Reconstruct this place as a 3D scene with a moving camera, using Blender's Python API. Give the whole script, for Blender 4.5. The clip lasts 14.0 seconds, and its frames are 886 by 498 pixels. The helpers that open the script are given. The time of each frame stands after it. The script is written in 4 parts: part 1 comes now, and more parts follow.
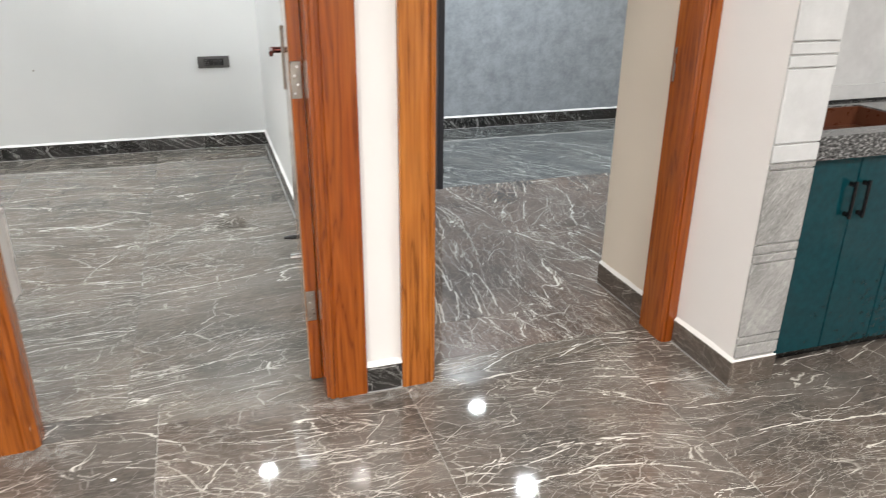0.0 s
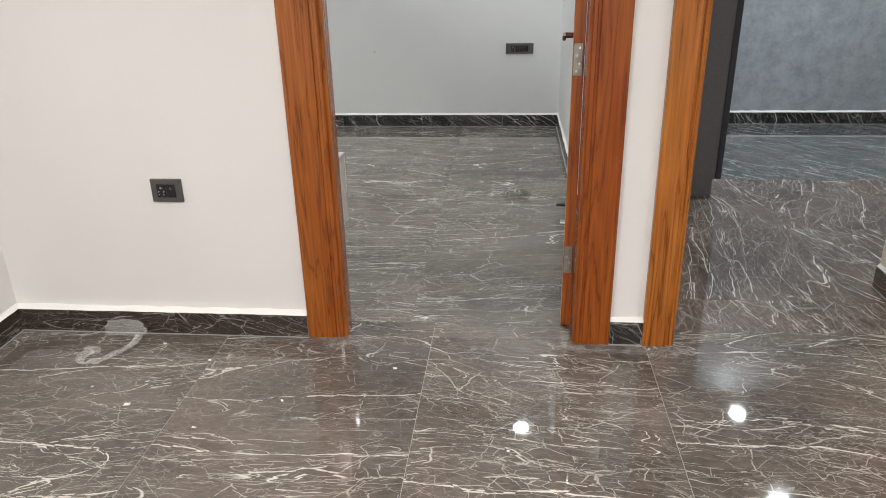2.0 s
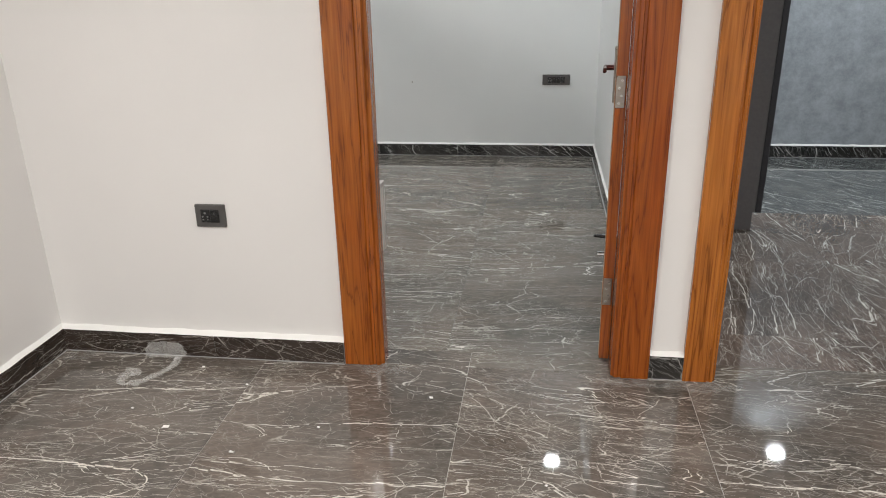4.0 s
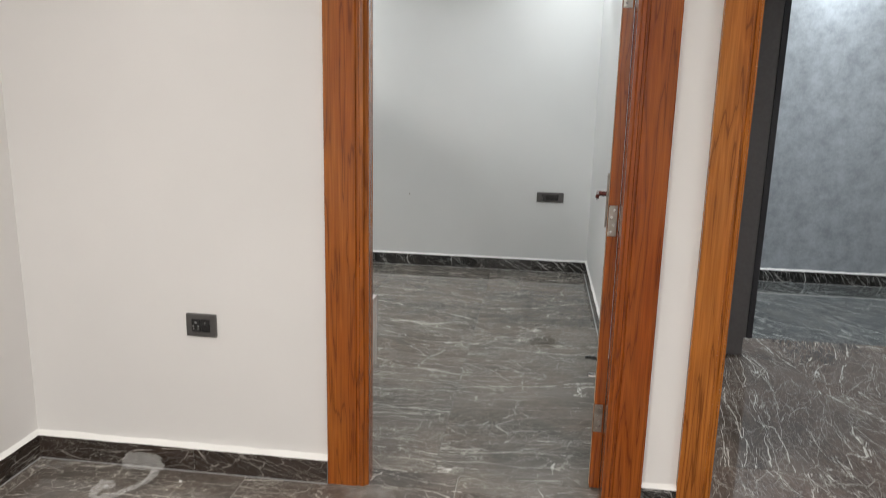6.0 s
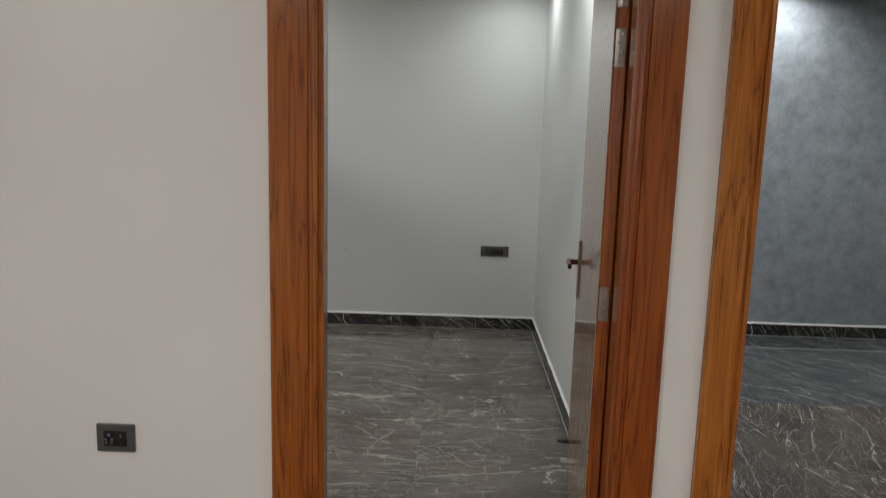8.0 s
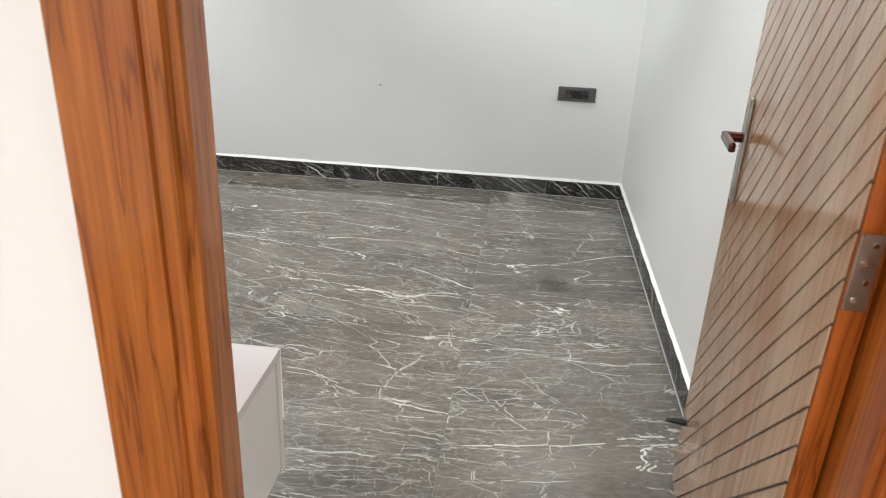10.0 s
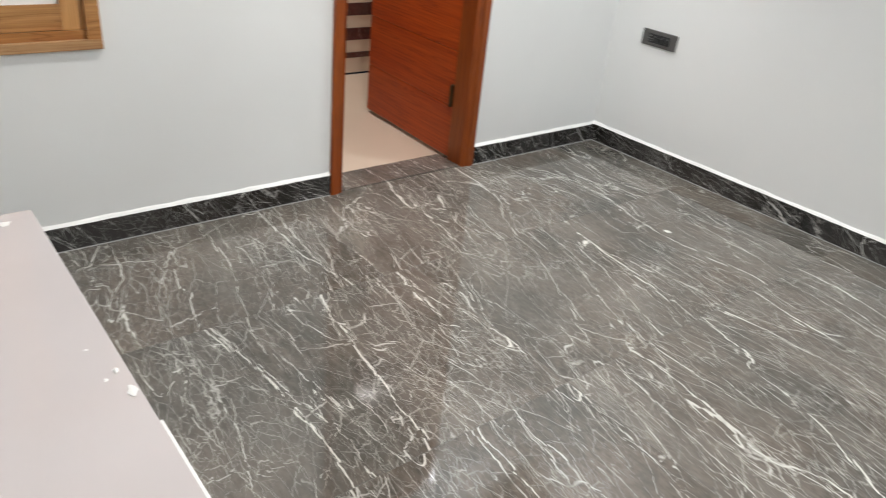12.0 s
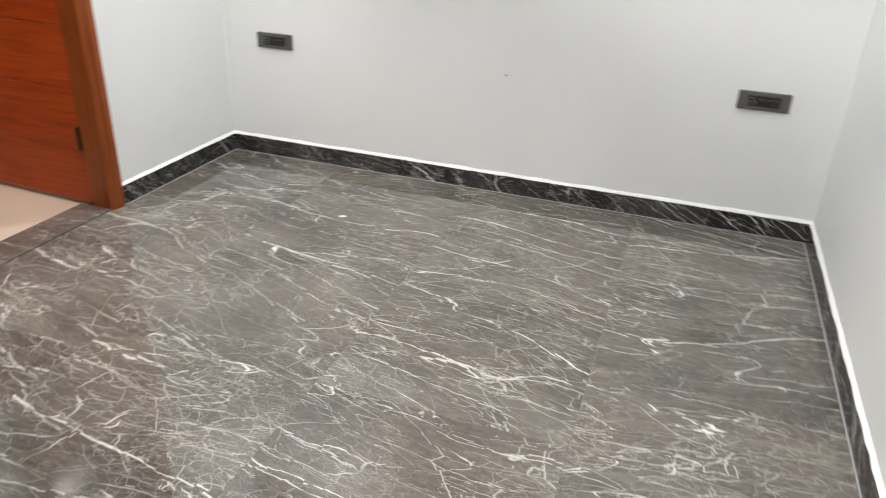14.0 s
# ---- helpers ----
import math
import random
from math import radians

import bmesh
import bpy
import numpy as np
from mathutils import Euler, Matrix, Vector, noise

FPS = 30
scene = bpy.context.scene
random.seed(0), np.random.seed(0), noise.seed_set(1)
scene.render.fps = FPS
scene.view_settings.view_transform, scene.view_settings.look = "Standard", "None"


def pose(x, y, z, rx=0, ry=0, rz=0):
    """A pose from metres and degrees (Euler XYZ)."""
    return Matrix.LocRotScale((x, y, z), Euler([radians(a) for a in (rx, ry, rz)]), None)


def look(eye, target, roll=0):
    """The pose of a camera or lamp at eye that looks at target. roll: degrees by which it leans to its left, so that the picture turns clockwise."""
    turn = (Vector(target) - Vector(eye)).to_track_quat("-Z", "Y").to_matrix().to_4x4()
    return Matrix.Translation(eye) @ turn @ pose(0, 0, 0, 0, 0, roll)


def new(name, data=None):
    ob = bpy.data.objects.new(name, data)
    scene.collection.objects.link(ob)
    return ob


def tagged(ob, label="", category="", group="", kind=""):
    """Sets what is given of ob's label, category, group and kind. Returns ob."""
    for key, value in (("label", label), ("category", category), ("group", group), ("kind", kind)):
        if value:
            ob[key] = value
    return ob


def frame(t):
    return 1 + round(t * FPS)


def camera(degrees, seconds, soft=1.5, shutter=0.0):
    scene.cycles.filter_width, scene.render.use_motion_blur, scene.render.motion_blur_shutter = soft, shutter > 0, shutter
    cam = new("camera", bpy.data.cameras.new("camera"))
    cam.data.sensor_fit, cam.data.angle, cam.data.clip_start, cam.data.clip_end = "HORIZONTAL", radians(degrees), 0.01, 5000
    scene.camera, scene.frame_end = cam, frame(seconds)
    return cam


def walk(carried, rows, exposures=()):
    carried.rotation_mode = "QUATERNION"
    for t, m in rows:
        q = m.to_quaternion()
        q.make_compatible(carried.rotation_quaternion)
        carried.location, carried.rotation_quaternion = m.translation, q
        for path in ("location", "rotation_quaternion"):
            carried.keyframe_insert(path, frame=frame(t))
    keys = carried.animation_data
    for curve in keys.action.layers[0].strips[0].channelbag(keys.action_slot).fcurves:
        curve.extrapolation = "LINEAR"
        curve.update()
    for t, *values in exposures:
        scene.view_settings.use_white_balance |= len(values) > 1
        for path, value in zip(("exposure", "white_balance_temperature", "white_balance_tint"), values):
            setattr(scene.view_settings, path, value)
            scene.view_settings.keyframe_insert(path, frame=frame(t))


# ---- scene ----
cam = camera(62.9, 14.0, soft=1.0, shutter=0.2)
PATH = [
    (0, (0.674, -1.918, 1.286), (1.259, -0.165, 0.522), 0.6),
    (0.5, (0.594, -2.03, 1.294), (0.871, -0.229, 0.468), -1.1),
    (1, (0.614, -2.105, 1.292), (0.601, -0.258, 0.525), -0.3),
    (1.5, (0.693, -2.202, 1.286), (0.546, -0.374, 0.489), -1.1),
    (2, (0.713, -2.256, 1.298), (0.533, -0.422, 0.522), -1.3),
    (2.5, (0.709, -2.263, 1.298), (0.526, -0.409, 0.57), -1.2),
    (3, (0.705, -2.266, 1.299), (0.486, -0.411, 0.585), -1.6),
    (3.2, (0.697, -2.266, 1.3), (0.455, -0.412, 0.589), -1.8),
    (5.5, (0.676, -2.244, 1.323), (0.411, -0.352, 0.732), -0.1),
    (6, (0.679, -2.254, 1.354), (0.427, -0.317, 0.926), 1.3),
    (6.3, (0.667, -2.253, 1.395), (0.415, -0.281, 1.17), 2.2),
    (6.5, (0.662, -2.245, 1.415), (0.397, -0.265, 1.316), 1.9),
    (7, (0.635, -2.216, 1.478), (0.424, -0.245, 1.747), 2.7),
    (7.5, (0.545, -2.088, 1.515), (0.415, -0.108, 1.765), 1.0),
    (7.8, (0.501, -2.054, 1.463), (0.431, -0.06, 1.321), 0.8),
    (8, (0.501, -1.917, 1.427), (0.462, 0.057, 1.105), 1.6),
    (8.2, (0.477, -1.816, 1.4), (0.455, 0.131, 0.939), 2.0),
    (10.3, (0.521, -0.569, 1.294), (0.261, 1.256, 0.519), 1.7),
    (10.5, (0.553, -0.46, 1.295), (0.226, 1.355, 0.521), 0.5),
    (10.7, (0.56, -0.348, 1.274), (0.197, 1.444, 0.462), 1.0),
    (11, (0.549, -0.155, 1.26), (0.099, 1.6, 0.413), 2.3),
    (11.4, (0.541, 0.025, 1.275), (-0.104, 1.7, 0.393), 4.6),
    (11.5, (0.499, 0.035, 1.269), (-0.237, 1.67, 0.383), 5.1),
    (11.7, (0.501, 0.119, 1.262), (-0.512, 1.577, 0.34), 7.1),
    (12, (0.587, 0.211, 1.267), (-0.738, 1.369, 0.317), 6.2),
    (12.5, (0.538, 0.253, 1.283), (-1.027, 1.057, 0.331), 8.4),
    (12.8, (0.485, 0.232, 1.355), (-1.044, 1.03, 0.343), 11.1),
    (13, (0.464, 0.222, 1.376), (-1.006, 1.106, 0.347), 11.9),
    (13.3, (0.534, 0.249, 1.381), (-0.803, 1.321, 0.349), 11.9),
    (13.5, (0.554, 0.22, 1.404), (-0.584, 1.52, 0.396), 11.2),
    (14, (0.485, 0.073, 1.3), (-0.081, 1.773, 0.41), 2.5),
]
EXPOSURES = [(0.0, 0.6, 6500, 10), (0.5, 0.47, 6500, 10), (1.0, 0.15, 6500, 10), (3.2, -0.03, 6500, 10), (5.5, -0.2, 6500, 10), (6.0, -0.2, 6530, 10), (6.5, -0.42, 6580, 9.5),
             (7.0, -0.62, 6700, 9), (7.5, -1.1, 6780, 8.5), (8.0, -1.0, 6700, 9), (8.2, -0.8, 6650, 9.5), (10.3, 0.46, 6500, 10), (12.5, 0.44, 6550, 11), (13.0, 0.30, 6560, 11), (13.5, 0.48, 6580, 11.5), (14.0, 0.55, 6600, 12)]
walk(cam, [(t, look(eye, target, roll)) for t, eye, target, roll in PATH], EXPOSURES)

# ------------------------------------------------------------ plan, in metres
WALL_Y = 0.115            # thickness of the lobby wall, lobby face at y = 0
ROOM_L, ROOM_R, ROOM_F = -1.782, 1.074, 3.256      # bedroom
R2_L, R2_R, R2_F = 1.176, 4.3, 3.33              # grey room
LOB_L, LOB_R, LOB_B = -1.108, 5.2, -4.6           # lobby and kitchen
CEIL, TRAY = 2.425, 2.595
SKIRT = 0.087
D1 = (0.0, 1.065)         # outer edges of the two door frames
D2 = (1.178, 2.182)
DOOR_H = 2.13

# ------------------------------------------------------------ world and lights
world = bpy.data.worlds.new("night_world")
world.use_nodes = True
world.node_tree.nodes["Background"].inputs[0].default_value = (0.02, 0.025, 0.04, 1)
world.node_tree.nodes["Background"].inputs[1].default_value = 0.2
scene.world = world

WARM, COOL, WHITE = (1.0, 0.975, 0.925), (0.90, 0.965, 1.0), (1.0, 0.985, 0.945)
# x, y, z, watts, colour
DOWNLIGHTS_AND_FILL = [
    (-0.46, -0.21, CEIL, 4.2, WHITE), (1.51, -0.20, CEIL, 4.1, WHITE),
    # next four: added fill lamps, out of view in lobby and kitchen
    (-0.46, -2.3, CEIL, 43.0, WARM), (1.51, -2.5, CEIL, 37.0, WHITE),
    (3.4, -1.9, CEIL, 34.0, WARM), (0.5, -4.0, CEIL, 34.0, WARM),
    # second of this pair is an added fill lamp, out of view
    (0.84, 2.765, CEIL + 0.015, 5.6, COOL), (0.84, 1.35, CEIL + 0.015, 13.0, COOL),
    # both are added fill lamps under the tray, invented positions
    (-1.35, 2.75, TRAY, 14.0, COOL), (-0.95, 1.45, TRAY, 19.0, WHITE),
    (2.675, 3.08, 2.45, 11.0, COOL), (2.66, 1.99, 2.45, 34.0, COOL),
    # added bathroom fill lamp, unseen, set where its reflection stays hidden
    (-3.0, 2.25, 2.42, 13.0, WARM),
]


def lamp(name, x, y, z, watts, colour, size=0.110):
    data = bpy.data.lights.new(name, "AREA")
    data.shape, data.size, data.energy, data.color = "DISK", size, watts, colour
    data.spread = radians(165)
    ob = new(name, data)
    ob.matrix_world = pose(x, y, z)
    return ob


# ------------------------------------------------------------ materials
def material(name):
    m = bpy.data.materials.new(name)
    m.use_nodes = True
    return m, m.node_tree.nodes, m.node_tree.links, m.node_tree.nodes["Principled BSDF"]


def ramp(nodes, stops):
    r = nodes.new("ShaderNodeValToRGB")
    e = r.color_ramp.elements
    while len(e) < len(stops):
        e.new(0.5)
    for el, (p, c) in zip(e, stops):
        el.position = p
        el.color = (*c, 1) if len(c) == 3 else c
    return r


def mapping(nodes, links, source, scale=(1, 1, 1), rot=(0, 0, 0)):
    mp = nodes.new("ShaderNodeMapping")
    mp.inputs["Scale"].default_value = scale
    mp.inputs["Rotation"].default_value = [radians(a) for a in rot]
    links.new(source, mp.inputs["Vector"])
    return mp.outputs[0]


def math_node(nodes, links, op, a, b=None, clamp=False):
    n = nodes.new("ShaderNodeMath")
    n.operation, n.use_clamp = op, clamp
    for i, v in enumerate((a, b)):
        if v is None:
            continue
        if isinstance(v, (int, float)):
            n.inputs[i].default_value = v
        else:
            links.new(v, n.inputs[i])
    return n.outputs[0]


def mix_colour(nodes, links, fac, a, b, blend="MIX"):
    n = nodes.new("ShaderNodeMix")
    n.data_type, n.blend_type = "RGBA", blend
    for sock, v in ((n.inputs[0], fac), (n.inputs[6], a), (n.inputs[7], b)):
        if isinstance(v, (int, float)):
            sock.default_value = v
        elif isinstance(v, tuple):
            sock.default_value = (*v, 1)
        else:
            links.new(v, sock)
    return n.outputs[2]


def noise_tex(nodes, links, vec, scale, detail=4, rough=0.55, distort=0.0):
    n = nodes.new("ShaderNodeTexNoise")
    n.inputs["Scale"].default_value, n.inputs["Detail"].default_value = scale, detail
    n.inputs["Roughness"].default_value, n.inputs["Distortion"].default_value = rough, distort
    links.new(vec, n.inputs["Vector"])
    return n


def bump(nodes, links, height, bsdf, strength=0.1, distance=0.01):
    b = nodes.new("ShaderNodeBump")
    b.inputs["Strength"].default_value, b.inputs["Distance"].default_value = strength, distance
    links.new(height, b.inputs["Height"])
    links.new(b.outputs[0], bsdf.inputs["Normal"])


def local_vector(nodes, links):
    """Object coordinates, shifted for each object, so that no two pieces look alike."""
    tc, info = nodes.new("ShaderNodeTexCoord"), nodes.new("ShaderNodeObjectInfo")
    sc = nodes.new("ShaderNodeVectorMath")
    sc.operation = "SCALE"
    sc.inputs[0].default_value = (17.3, 41.7, 29.1)
    links.new(info.outputs["Random"], sc.inputs["Scale"])
    add = nodes.new("ShaderNodeVectorMath")
    links.new(tc.outputs["Object"], add.inputs[0])
    links.new(sc.outputs[0], add.inputs[1])
    return add.outputs[0], info.outputs["Random"]


def paint(name, colour, rough=0.55, blotch=0.04, speckle=0.0):
    m, n, l, b = material(name)
    tc = n.new("ShaderNodeTexCoord").outputs["Object"]
    big = noise_tex(n, l, tc, 1.3, 3)
    fine = noise_tex(n, l, tc, 160, 3)
    dark = tuple(c * (1 - blotch) for c in colour)
    r = ramp(n, [(0.35, dark), (0.65, colour)])
    l.new(big.outputs[0], r.inputs[0])
    out = r.outputs[0]
    if speckle:
        blot = noise_tex(n, l, tc, 9, 8, 0.75)
        rs = ramp(n, [(0.36, (1 - speckle,) * 3), (0.64, (1 + speckle * 0.5,) * 3)])
        l.new(blot.outputs[0], rs.inputs[0])
        out = mix_colour(n, l, 1.0, out, rs.outputs[0], "MULTIPLY")
    l.new(out, b.inputs["Base Color"])
    b.inputs["Roughness"].default_value = rough
    bump(n, l, fine.outputs[0], b, 0.06, 0.002)
    return m


def marble(name, grey, brown, vein, vein_amount=1.0, rough=0.032, stretch=(1.0, 1.0, 1.0), rot=0.0, tip=(0, 0), jitter=16.0):
    """Dark polished stone tile with long broken white veins and fine crackle."""
    m, n, l, b = material(name)
    vec, rnd = local_vector(n, l)
    vec = mapping(n, l, vec, stretch, (tip[0], tip[1], rot))
    turn = n.new("ShaderNodeVectorRotate")
    turn.rotation_type = "Z_AXIS"
    l.new(vec, turn.inputs["Vector"])
    spread = math_node(n, l, "FRACT", math_node(n, l, "MULTIPLY", rnd, 7.31))
    l.new(math_node(n, l, "MULTIPLY", math_node(n, l, "SUBTRACT", spread, 0.5), radians(2 * jitter)), turn.inputs["Angle"])
    vec = turn.outputs[0]

    def warped_by(source, scale, amount, detail):
        w = noise_tex(n, l, source, scale, detail)
        wv = n.new("ShaderNodeVectorMath")
        wv.operation = "MULTIPLY_ADD"
        l.new(w.outputs[1], wv.inputs[0])
        wv.inputs[1].default_value = (amount, amount, amount)
        l.new(source, wv.inputs[2])
        return wv.outputs[0]

    def shattered_by(source, scale, amount, stretch2):
        w = n.new("ShaderNodeTexVoronoi")
        w.inputs["Scale"].default_value = scale
        l.new(mapping(n, l, source, stretch2), w.inputs["Vector"])
        wv = n.new("ShaderNodeVectorMath")
        wv.operation = "MULTIPLY_ADD"
        l.new(w.outputs["Color"], wv.inputs[0])
        wv.inputs[1].default_value = (amount, amount, amount)
        l.new(source, wv.inputs[2])
        return wv.outputs[0]

    bent = warped_by(vec, 1.1, 0.26, 1)
    fine = shattered_by(warped_by(warped_by(bent, 14.0, 0.014, 2), 60.0, 0.006, 3), 24.0, 0.009, (0.6, 1.2, 1))
    warped = warped_by(warped_by(bent, 7.0, 0.020, 2), 40.0, 0.008, 5)
    warped = shattered_by(shattered_by(warped, 9.0, 0.020, (0.5, 1.3, 1)), 26.0, 0.010, (0.6, 1.2, 1))

    def offset(v, dy):
        a = n.new("ShaderNodeVectorMath")
        l.new(v, a.inputs[0])
        a.inputs[1].default_value = (0, dy, 0)
        return a.outputs[0]

    thick = noise_tex(n, l, vec, 6.0, 3, 0.6).outputs[0]
    thick = math_node(n, l, "MULTIPLY", math_node(n, l, "SUBTRACT", thick, 0.22), 2.6)

    def ridge(scale, stretch2, width, seed_rot=0, detail=1.5):
        """A line of even width, in metres, along the middle level of a stretched noise."""
        v = mapping(n, l, warped, stretch2, (0, 0, seed_rot))
        e = 0.06 / scale
        t = noise_tex(n, l, v, scale, detail, 0.45).outputs[0]
        t2 = noise_tex(n, l, offset(v, e), scale, detail, 0.45).outputs[0]
        g = math_node(n, l, "DIVIDE", math_node(n, l, "ABSOLUTE", math_node(n, l, "SUBTRACT", t2, t)), e / stretch2[1])
        g = math_node(n, l, "MAXIMUM", g, 0.10 * scale * stretch2[1])
        d = math_node(n, l, "DIVIDE", math_node(n, l, "ABSOLUTE", math_node(n, l, "SUBTRACT", t, 0.5)), g)
        d = math_node(n, l, "DIVIDE", d, math_node(n, l, "MULTIPLY", thick, width))
        return math_node(n, l, "MULTIPLY", math_node(n, l, "SUBTRACT", 1.0, d, clamp=True), 1.7, clamp=True)

    def gate(scale, lo, hi, stretch2=(1, 1, 1)):
        t = noise_tex(n, l, mapping(n, l, warped, stretch2), scale, 4, 0.65)
        r = ramp(n, [(lo, (0, 0, 0)), (hi, (1, 1, 1))])
        l.new(t.outputs[0], r.inputs[0])
        return r.outputs[0]

    def cracks(scale, stretch2, width, turned=0):
        """Straight-sided net of hairlines."""
        v = n.new("ShaderNodeTexVoronoi")
        v.feature = "DISTANCE_TO_EDGE"
        v.inputs["Scale"].default_value = scale
        l.new(mapping(n, l, fine, stretch2, (0, 0, turned)), v.inputs["Vector"])
        return math_node(n, l, "SUBTRACT", 1.0, math_node(n, l, "DIVIDE", v.outputs["Distance"], math_node(n, l, "MULTIPLY", thick, width)), clamp=True)

    def crumbs(scale, stretch2, lo, hi):
        t = noise_tex(n, l, mapping(n, l, warped, stretch2), scale, 3, 0.6)
        r = ramp(n, [(lo, (0, 0, 0)), (hi, (1, 1, 1))])
        l.new(t.outputs[0], r.inputs[0])
        return r.outputs[0]

    layers = [
        (ridge(1.2, (0.34, 2.3, 1), 0.0037, 4), gate(2.4, 0.36, 0.46), 1.0),
        (ridge(2.3, (0.28, 2.3, 1), 0.0026, -7), gate(2.8, 0.41, 0.49), 0.85),
        (ridge(4.3, (0.28, 2.2, 1), 0.0018, 9), gate(2.6, 0.44, 0.53), 0.75),
        (ridge(8.0, (0.28, 2.0, 1), 0.0014, -12), gate(2.2, 0.47, 0.57), 0.55),
        (ridge(1.7, (0.45, 1.6, 1), 0.0028, 62, 2), gate(2.2, 0.51, 0.57), 0.75),
        (ridge(2.6, (0.40, 1.8, 1), 0.0022, -50, 2), gate(2.5, 0.52, 0.58), 0.7),
        (cracks(4.2, (0.50, 1.6, 1), 0.0075, 6), gate(1.9, 0.42, 0.52), 0.70),
        (cracks(8.5, (0.45, 1.6, 1), 0.012, -12), gate(2.1, 0.43, 0.54), 0.58),
        (cracks(18.0, (0.50, 1.5, 1), 0.021, 25), gate(2.4, 0.43, 0.56), 0.56),
        (cracks(38.0, (0.60, 1.3, 1), 0.034, -35), gate(2.0, 0.42, 0.58), 0.42),
        (math_node(n, l, "MULTIPLY", ridge(1.2, (0.34, 2.3, 1), 0.026, 4), crumbs(34, (0.5, 1.5, 1), 0.60, 0.68)), gate(3.0, 0.50, 0.60), 0.55),
    ]
    total = None
    for line, where, amount in layers:
        v = math_node(n, l, "MULTIPLY", math_node(n, l, "MULTIPLY", line, where), amount)
        total = v if total is None else math_node(n, l, "MAXIMUM", total, v)
    total = math_node(n, l, "MULTIPLY", total, vein_amount, clamp=True)
    cloud = noise_tex(n, l, vec, 2.0, 6, 0.65)
    cr = ramp(n, [(0.38, tuple(0.86 * g for g in grey)), (0.50, tuple(0.5 * (g + w) for g, w in zip(grey, brown))), (0.62, tuple(1.10 * w for w in brown))])
    l.new(cloud.outputs[0], cr.inputs[0])
    soft = noise_tex(n, l, mapping(n, l, warped, (0.6, 2.2, 1)), 4.5, 8, 0.7)
    sr = ramp(n, [(0.30, (0.76, 0.76, 0.76)), (0.52, (1, 1, 1)), (0.64, (1.22, 1.22, 1.22)), (0.78, (1.7, 1.7, 1.7))])
    l.new(soft.outputs[0], sr.inputs[0])
    base = mix_colour(n, l, 1.0, cr.outputs[0], sr.outputs[0], "MULTIPLY")
    fleck = noise_tex(n, l, mapping(n, l, vec, (0.6, 1.3, 1)), 55, 5, 0.7)
    fr = ramp(n, [(0.34, (0.70, 0.70, 0.70)), (0.52, (1, 1, 1)), (0.70, (1.30, 1.30, 1.28))])
    l.new(fleck.outputs[0], fr.inputs[0])
    base = mix_colour(n, l, 1.0, base, fr.outputs[0], "MULTIPLY")
    haze = noise_tex(n, l, mapping(n, l, warped, (0.7, 1.1, 1)), 2.6, 4, 0.6)
    hr = ramp(n, [(0.42, (0, 0, 0)), (0.68, (0.46, 0.46, 0.46))])
    l.new(haze.outputs[0], hr.inputs[0])
    pale = tuple(0.5 * (g + w) * 1.25 + 0.10 * v for g, w, v in zip(grey, brown, vein))
    base = mix_colour(n, l, hr.outputs[0], base, pale)
    col = mix_colour(n, l, total, base, vein)
    l.new(col, b.inputs["Base Color"])
    smear = noise_tex(n, l, vec, 5, 6, 0.7)
    rr = ramp(n, [(0.35, (rough * 0.8,) * 3), (0.7, (rough * 1.7,) * 3)])
    l.new(smear.outputs[0], rr.inputs[0])
    l.new(rr.outputs[0], b.inputs["Roughness"])
    b.inputs["Specular IOR Level"].default_value = 0.5
    return m


